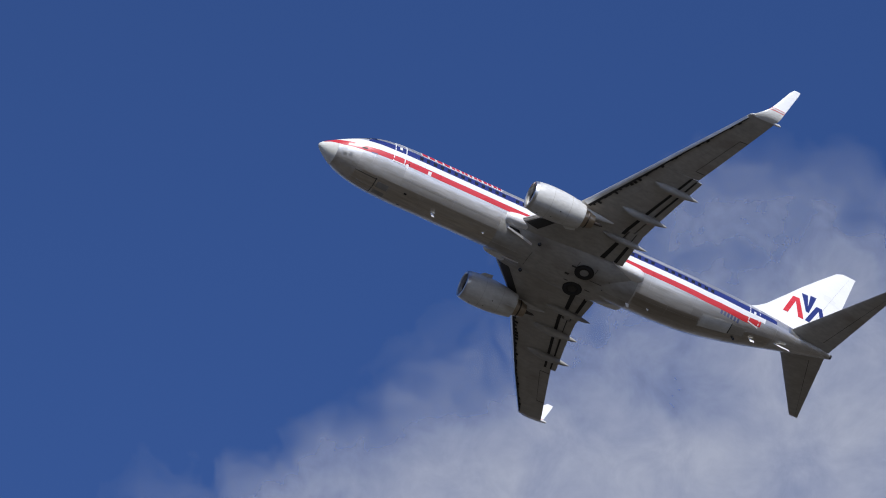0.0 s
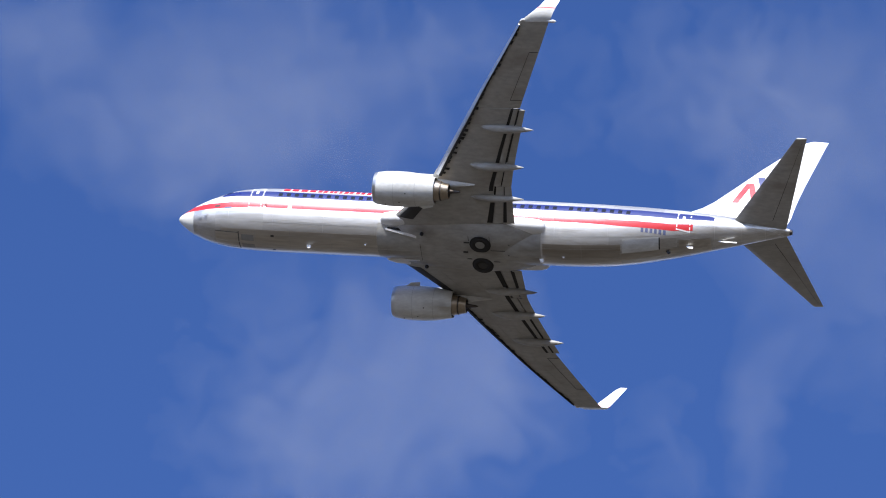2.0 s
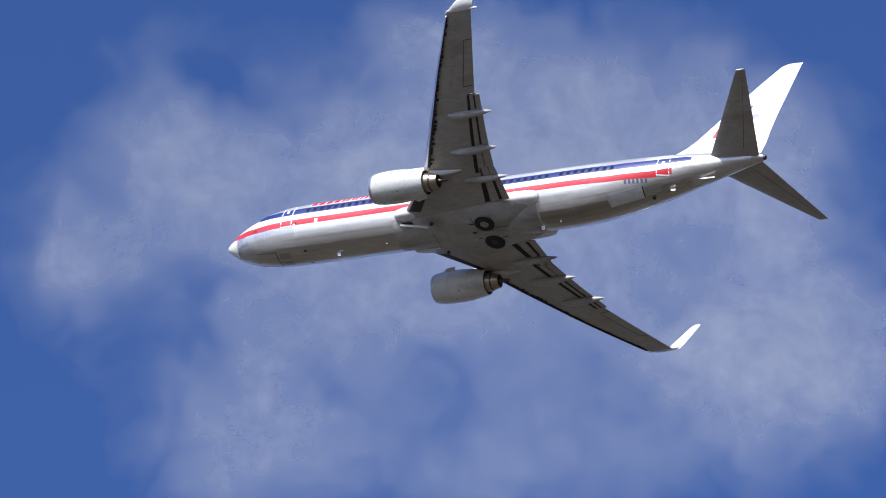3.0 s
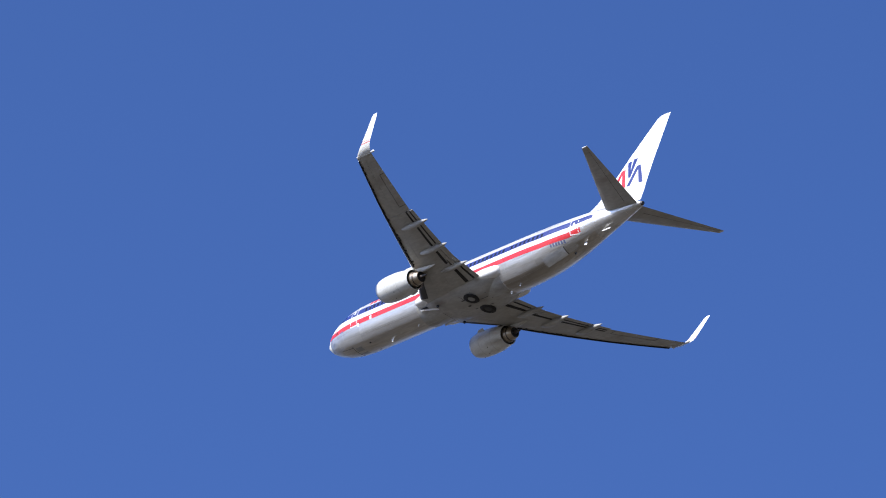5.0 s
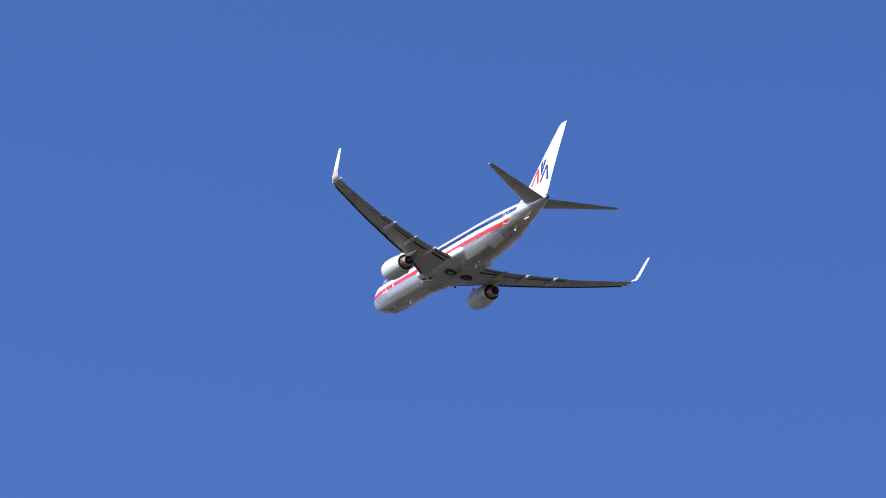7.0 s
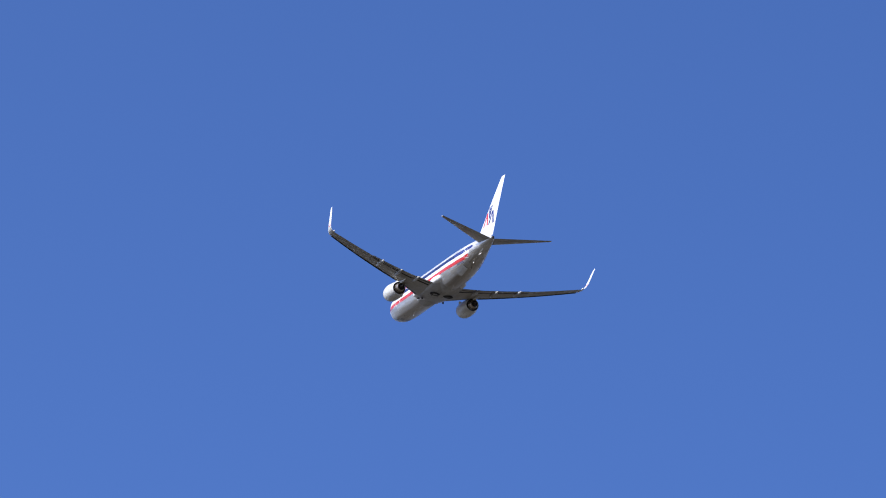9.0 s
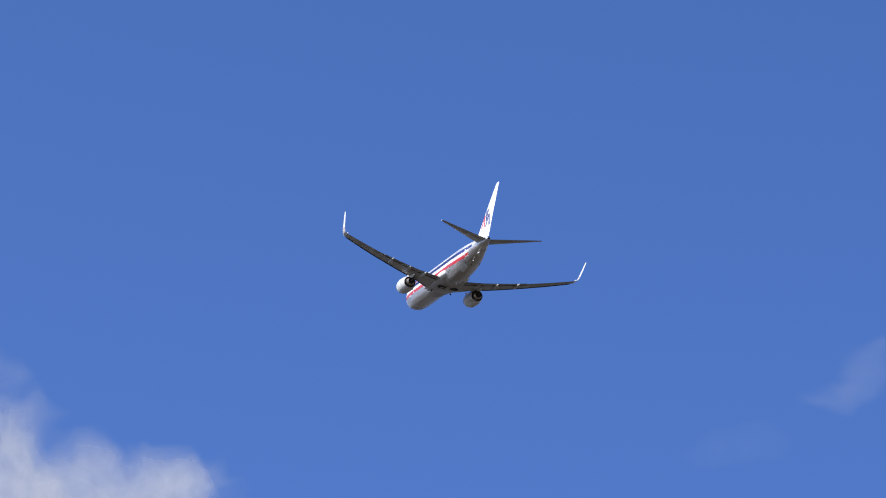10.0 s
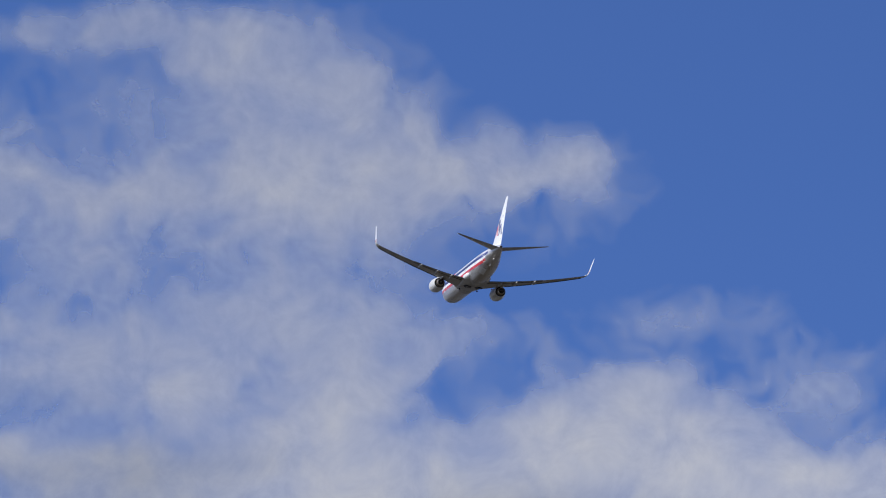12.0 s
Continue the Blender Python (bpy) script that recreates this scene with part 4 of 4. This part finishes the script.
cloud([
    (-79.12, 38.62, 1.96, 1.00, 0.46), (-77.82, 38.34, 1.50, 0.65, 0.37), (-80.06, 35.92, 1.74, 1.18, 0.40), (-81.26, 36.13, 0.95, 0.82, 0.37),
    (-79.56, 35.26, 1.01, 0.53, 0.33), (-84.02, 38.68, 1.73, 0.82, 0.20), (-85.23, 38.13, 1.12, 0.88, 0.12), (-83.50, 35.38, 0.65, 0.88, 0.12),
    (-76.09, 39.10, 0.83, 0.47, 0.33), (-81.21, 39.04, 0.83, 0.29, 0.22),
], 3, "thin patchy white cloud veil", 10, 0.27, 0.42)
cloud([
    (-63.48, 36.65, 2.88, 1.29, 0.60), (-60.91, 37.42, 0.78, 0.75, 0.36), (-65.41, 37.46, 2.03, 0.97, 0.42), (-61.76, 34.79, 1.31, 0.97, 0.36),
    (-66.62, 35.34, 1.84, 1.07, 0.20), (-64.43, 34.45, 1.82, 0.64, 0.22), (-59.93, 36.42, 0.67, 0.70, 0.30), (-68.14, 35.56, 0.92, 1.07, 0.12),
    (-67.43, 37.25, 1.15, 0.86, 0.36), (-67.94, 36.15, 1.06, 0.80, 0.28), (-68.80, 35.31, 0.92, 0.48, 0.27), (-67.43, 35.21, 1.05, 0.75, 0.30),
    (-63.93, 38.38, 0.82, 0.43, 0.40), (-61.53, 37.90, 0.54, 0.38, -0.40), (-60.68, 35.32, 0.66, 0.59, -0.25), (-64.12, 35.01, 0.66, 0.32, -0.20),
    (-68.87, 38.34, 0.98, 0.46, -0.50), (-59.73, 34.37, 1.05, 0.56, -0.40), (-61.07, 38.09, 0.78, 0.36, -0.20),
], 4, "large soft pale cloud with blue gaps", 14, 0.67, 0.26)
BANK_CROWN = [
    (-11.24, 16.93, 1.16, 0.72, 0.48), (-11.95, 16.33, 1.20, 0.53, 0.43), (-13.25, 16.35, 1.05, 0.35, 0.48), (-14.06, 16.40, 0.43, 0.30, 0.39),
    (-14.40, 16.16, 0.35, 0.29, 0.17), (-10.74, 16.25, 1.30, 0.53, 0.33), (-9.49, 16.24, 1.10, 0.34, 0.37), (-8.54, 16.38, 0.80, 0.58, 0.35),
    (-9.13, 17.68, 0.96, 0.19, 0.27), (-10.08, 17.74, 1.01, 0.24, 0.23), (-11.04, 17.55, 0.76, 0.38, 0.39), (-11.85, 17.26, 0.45, 0.29, 0.33),
    (-12.50, 16.86, 0.30, 0.24, 0.28), (-9.58, 17.16, 1.01, 0.43, 0.12),
]
BANK_MIDDLE = [
    (-11.25, 15.58, 1.30, 0.53, 0.31), (-9.50, 15.57, 0.85, 0.43, 0.22), (-9.16, 14.94, 1.00, 0.43, 0.34), (-10.50, 14.95, 1.19, 0.43, 0.27),
    (-11.64, 14.86, 0.85, 0.53, 0.46), (-12.84, 14.90, 0.75, 0.29, 0.34), (-12.29, 14.56, 0.60, 0.29, 0.30), (-15.09, 15.11, 0.80, 0.24, 0.13),
    (-14.83, 14.97, 0.35, 0.19, 0.12), (-15.68, 15.10, 0.30, 0.38, 0.08), (-9.36, 14.46, 1.24, 0.38, 0.44), (-10.55, 14.37, 1.09, 0.38, 0.34),
    (-15.32, 14.53, 1.29, 0.43, 0.09), (-16.42, 14.61, 0.65, 0.34, 0.15),
]
BANK_GAPS = [
    (-13.84, 14.84, 0.60, 0.38, 0.06), (-10.04, 17.11, 0.55, 0.29, -0.22), (-10.15, 15.72, 0.55, 0.34, -0.26), (-9.13, 17.06, 0.35, 0.29, -0.20),
    (-10.85, 14.52, 0.35, 0.24, -0.20), (-9.45, 15.14, 0.25, 0.19, -0.20), (-11.84, 13.84, 0.84, 0.53, 0.75), (-11.35, 14.09, 0.59, 0.43, 0.40),
    (-12.14, 14.28, 0.45, 0.29, 0.30), (-10.11, 13.70, 1.39, 0.29, 0.95), (-9.27, 13.74, 1.09, 0.29, 0.95), (-10.50, 13.94, 0.45, 0.24, 0.40),
    (-14.32, 13.83, 1.19, 0.43, 0.85), (-14.23, 14.36, 0.74, 0.34, 0.50),
]
BANK_FOOT = [
    (-15.07, 14.05, 0.99, 0.43, 0.42), (-13.58, 13.98, 0.55, 0.34, 0.55), (-15.80, 13.66, 1.19, 0.34, 0.60), (-16.59, 13.55, 0.79, 0.24, 0.60),
    (-16.21, 14.08, 0.79, 0.38, 0.10), (-12.83, 13.50, 1.09, 0.26, 0.70), (-12.63, 13.70, 0.59, 0.24, 0.35), (-14.73, 14.49, 0.45, 0.24, 0.22),
    (-12.73, 12.97, 5.43, 0.63, 1.20), (-12.79, 14.27, 0.40, 0.34, -0.45), (-16.01, 14.04, 0.40, 0.24, -0.30), (-13.24, 14.51, 0.30, 0.29, -0.25),
    (-13.85, 15.76, 0.65, 0.29, 0.08),
]
cloud(BANK_CROWN + BANK_MIDDLE + BANK_GAPS + BANK_FOOT, 5, "big broken grey-white cloud bank", 58, 0.97, 0.50)
cloud([
    (-20.48, 17.55, 0.18, 0.13, 0.56), (-20.35, 17.38, 0.21, 0.10, 0.48), (-20.16, 17.25, 0.24, 0.08, 0.36), (-20.62, 17.68, 0.08, 0.07, 0.28),
], 6, "tiny faint cloud wisp", 50, 0.16, 0.60)
cloud([
    (-19.40, 16.84, 0.59, 0.26, 0.32), (-19.27, 15.78, 0.27, 0.18, 0.20),
], 7, "faint thin cloud streak", 50, 0.07, 0.40)
cloud([
    (-97.75, 36.35, 0.75, 0.22, 0.40), (-97.20, 36.22, 0.5, 0.16, 0.24),
], 8, "small faint cloud shred", 38, 0.04, 0.60)
unseen_cloud_ring(0.3, 31.0, 0.4, "unseen broken white clouds added round the horizon for reflections")


def motions():
    walk(plane, [
        (0, pose(-140.91, -329.55, 220.74, 9.171, -12.374, 2.652)),
        (1, pose(-46.95, -317.66, 230.25, 8.567, -10.701, 1.928)),
        (2, pose(47.27, -306.46, 239.04, 8.114, -9.601, 1.336)),
        (3, pose(141.76, -295.96, 247.11, 7.784, -8.887, 0.861)),
        (4, pose(236.53, -286.15, 254.45, 7.547, -8.403, 0.490)),
        (5, pose(331.56, -277.03, 261.07, 7.374, -8.028, 0.208)),
        (6, pose(426.87, -268.61, 266.97, 7.236, -7.675, 0.000)),
        (7, pose(522.45, -260.89, 272.14, 7.103, -7.290, -0.148)),
        (8, pose(618.30, -253.85, 276.59, 6.946, -6.855, -0.250)),
        (9, pose(714.42, -247.52, 280.31, 6.736, -6.383, -0.320)),
        (10, pose(810.81, -241.87, 283.31, 6.444, -5.924, -0.374)),
        (10.5, pose(859.11, -239.31, 284.54, 6.257, -5.724, -0.399)),
        (11, pose(907.47, -236.92, 285.59, 6.039, -5.560, -0.425)),
        (11.3, pose(936.53, -235.57, 286.13, 5.892, -5.486, -0.442)),
        (11.5, pose(955.91, -234.71, 286.46, 5.786, -5.448, -0.454)),
        (11.7, pose(975.30, -233.87, 286.75, 5.674, -5.422, -0.467)),
        (11.9, pose(994.70, -233.06, 287.02, 5.556, -5.408, -0.481)),
        (12, pose(944.53, -218.80, 270.13, 5.494, -5.407, -0.488)),
    ])

motions()
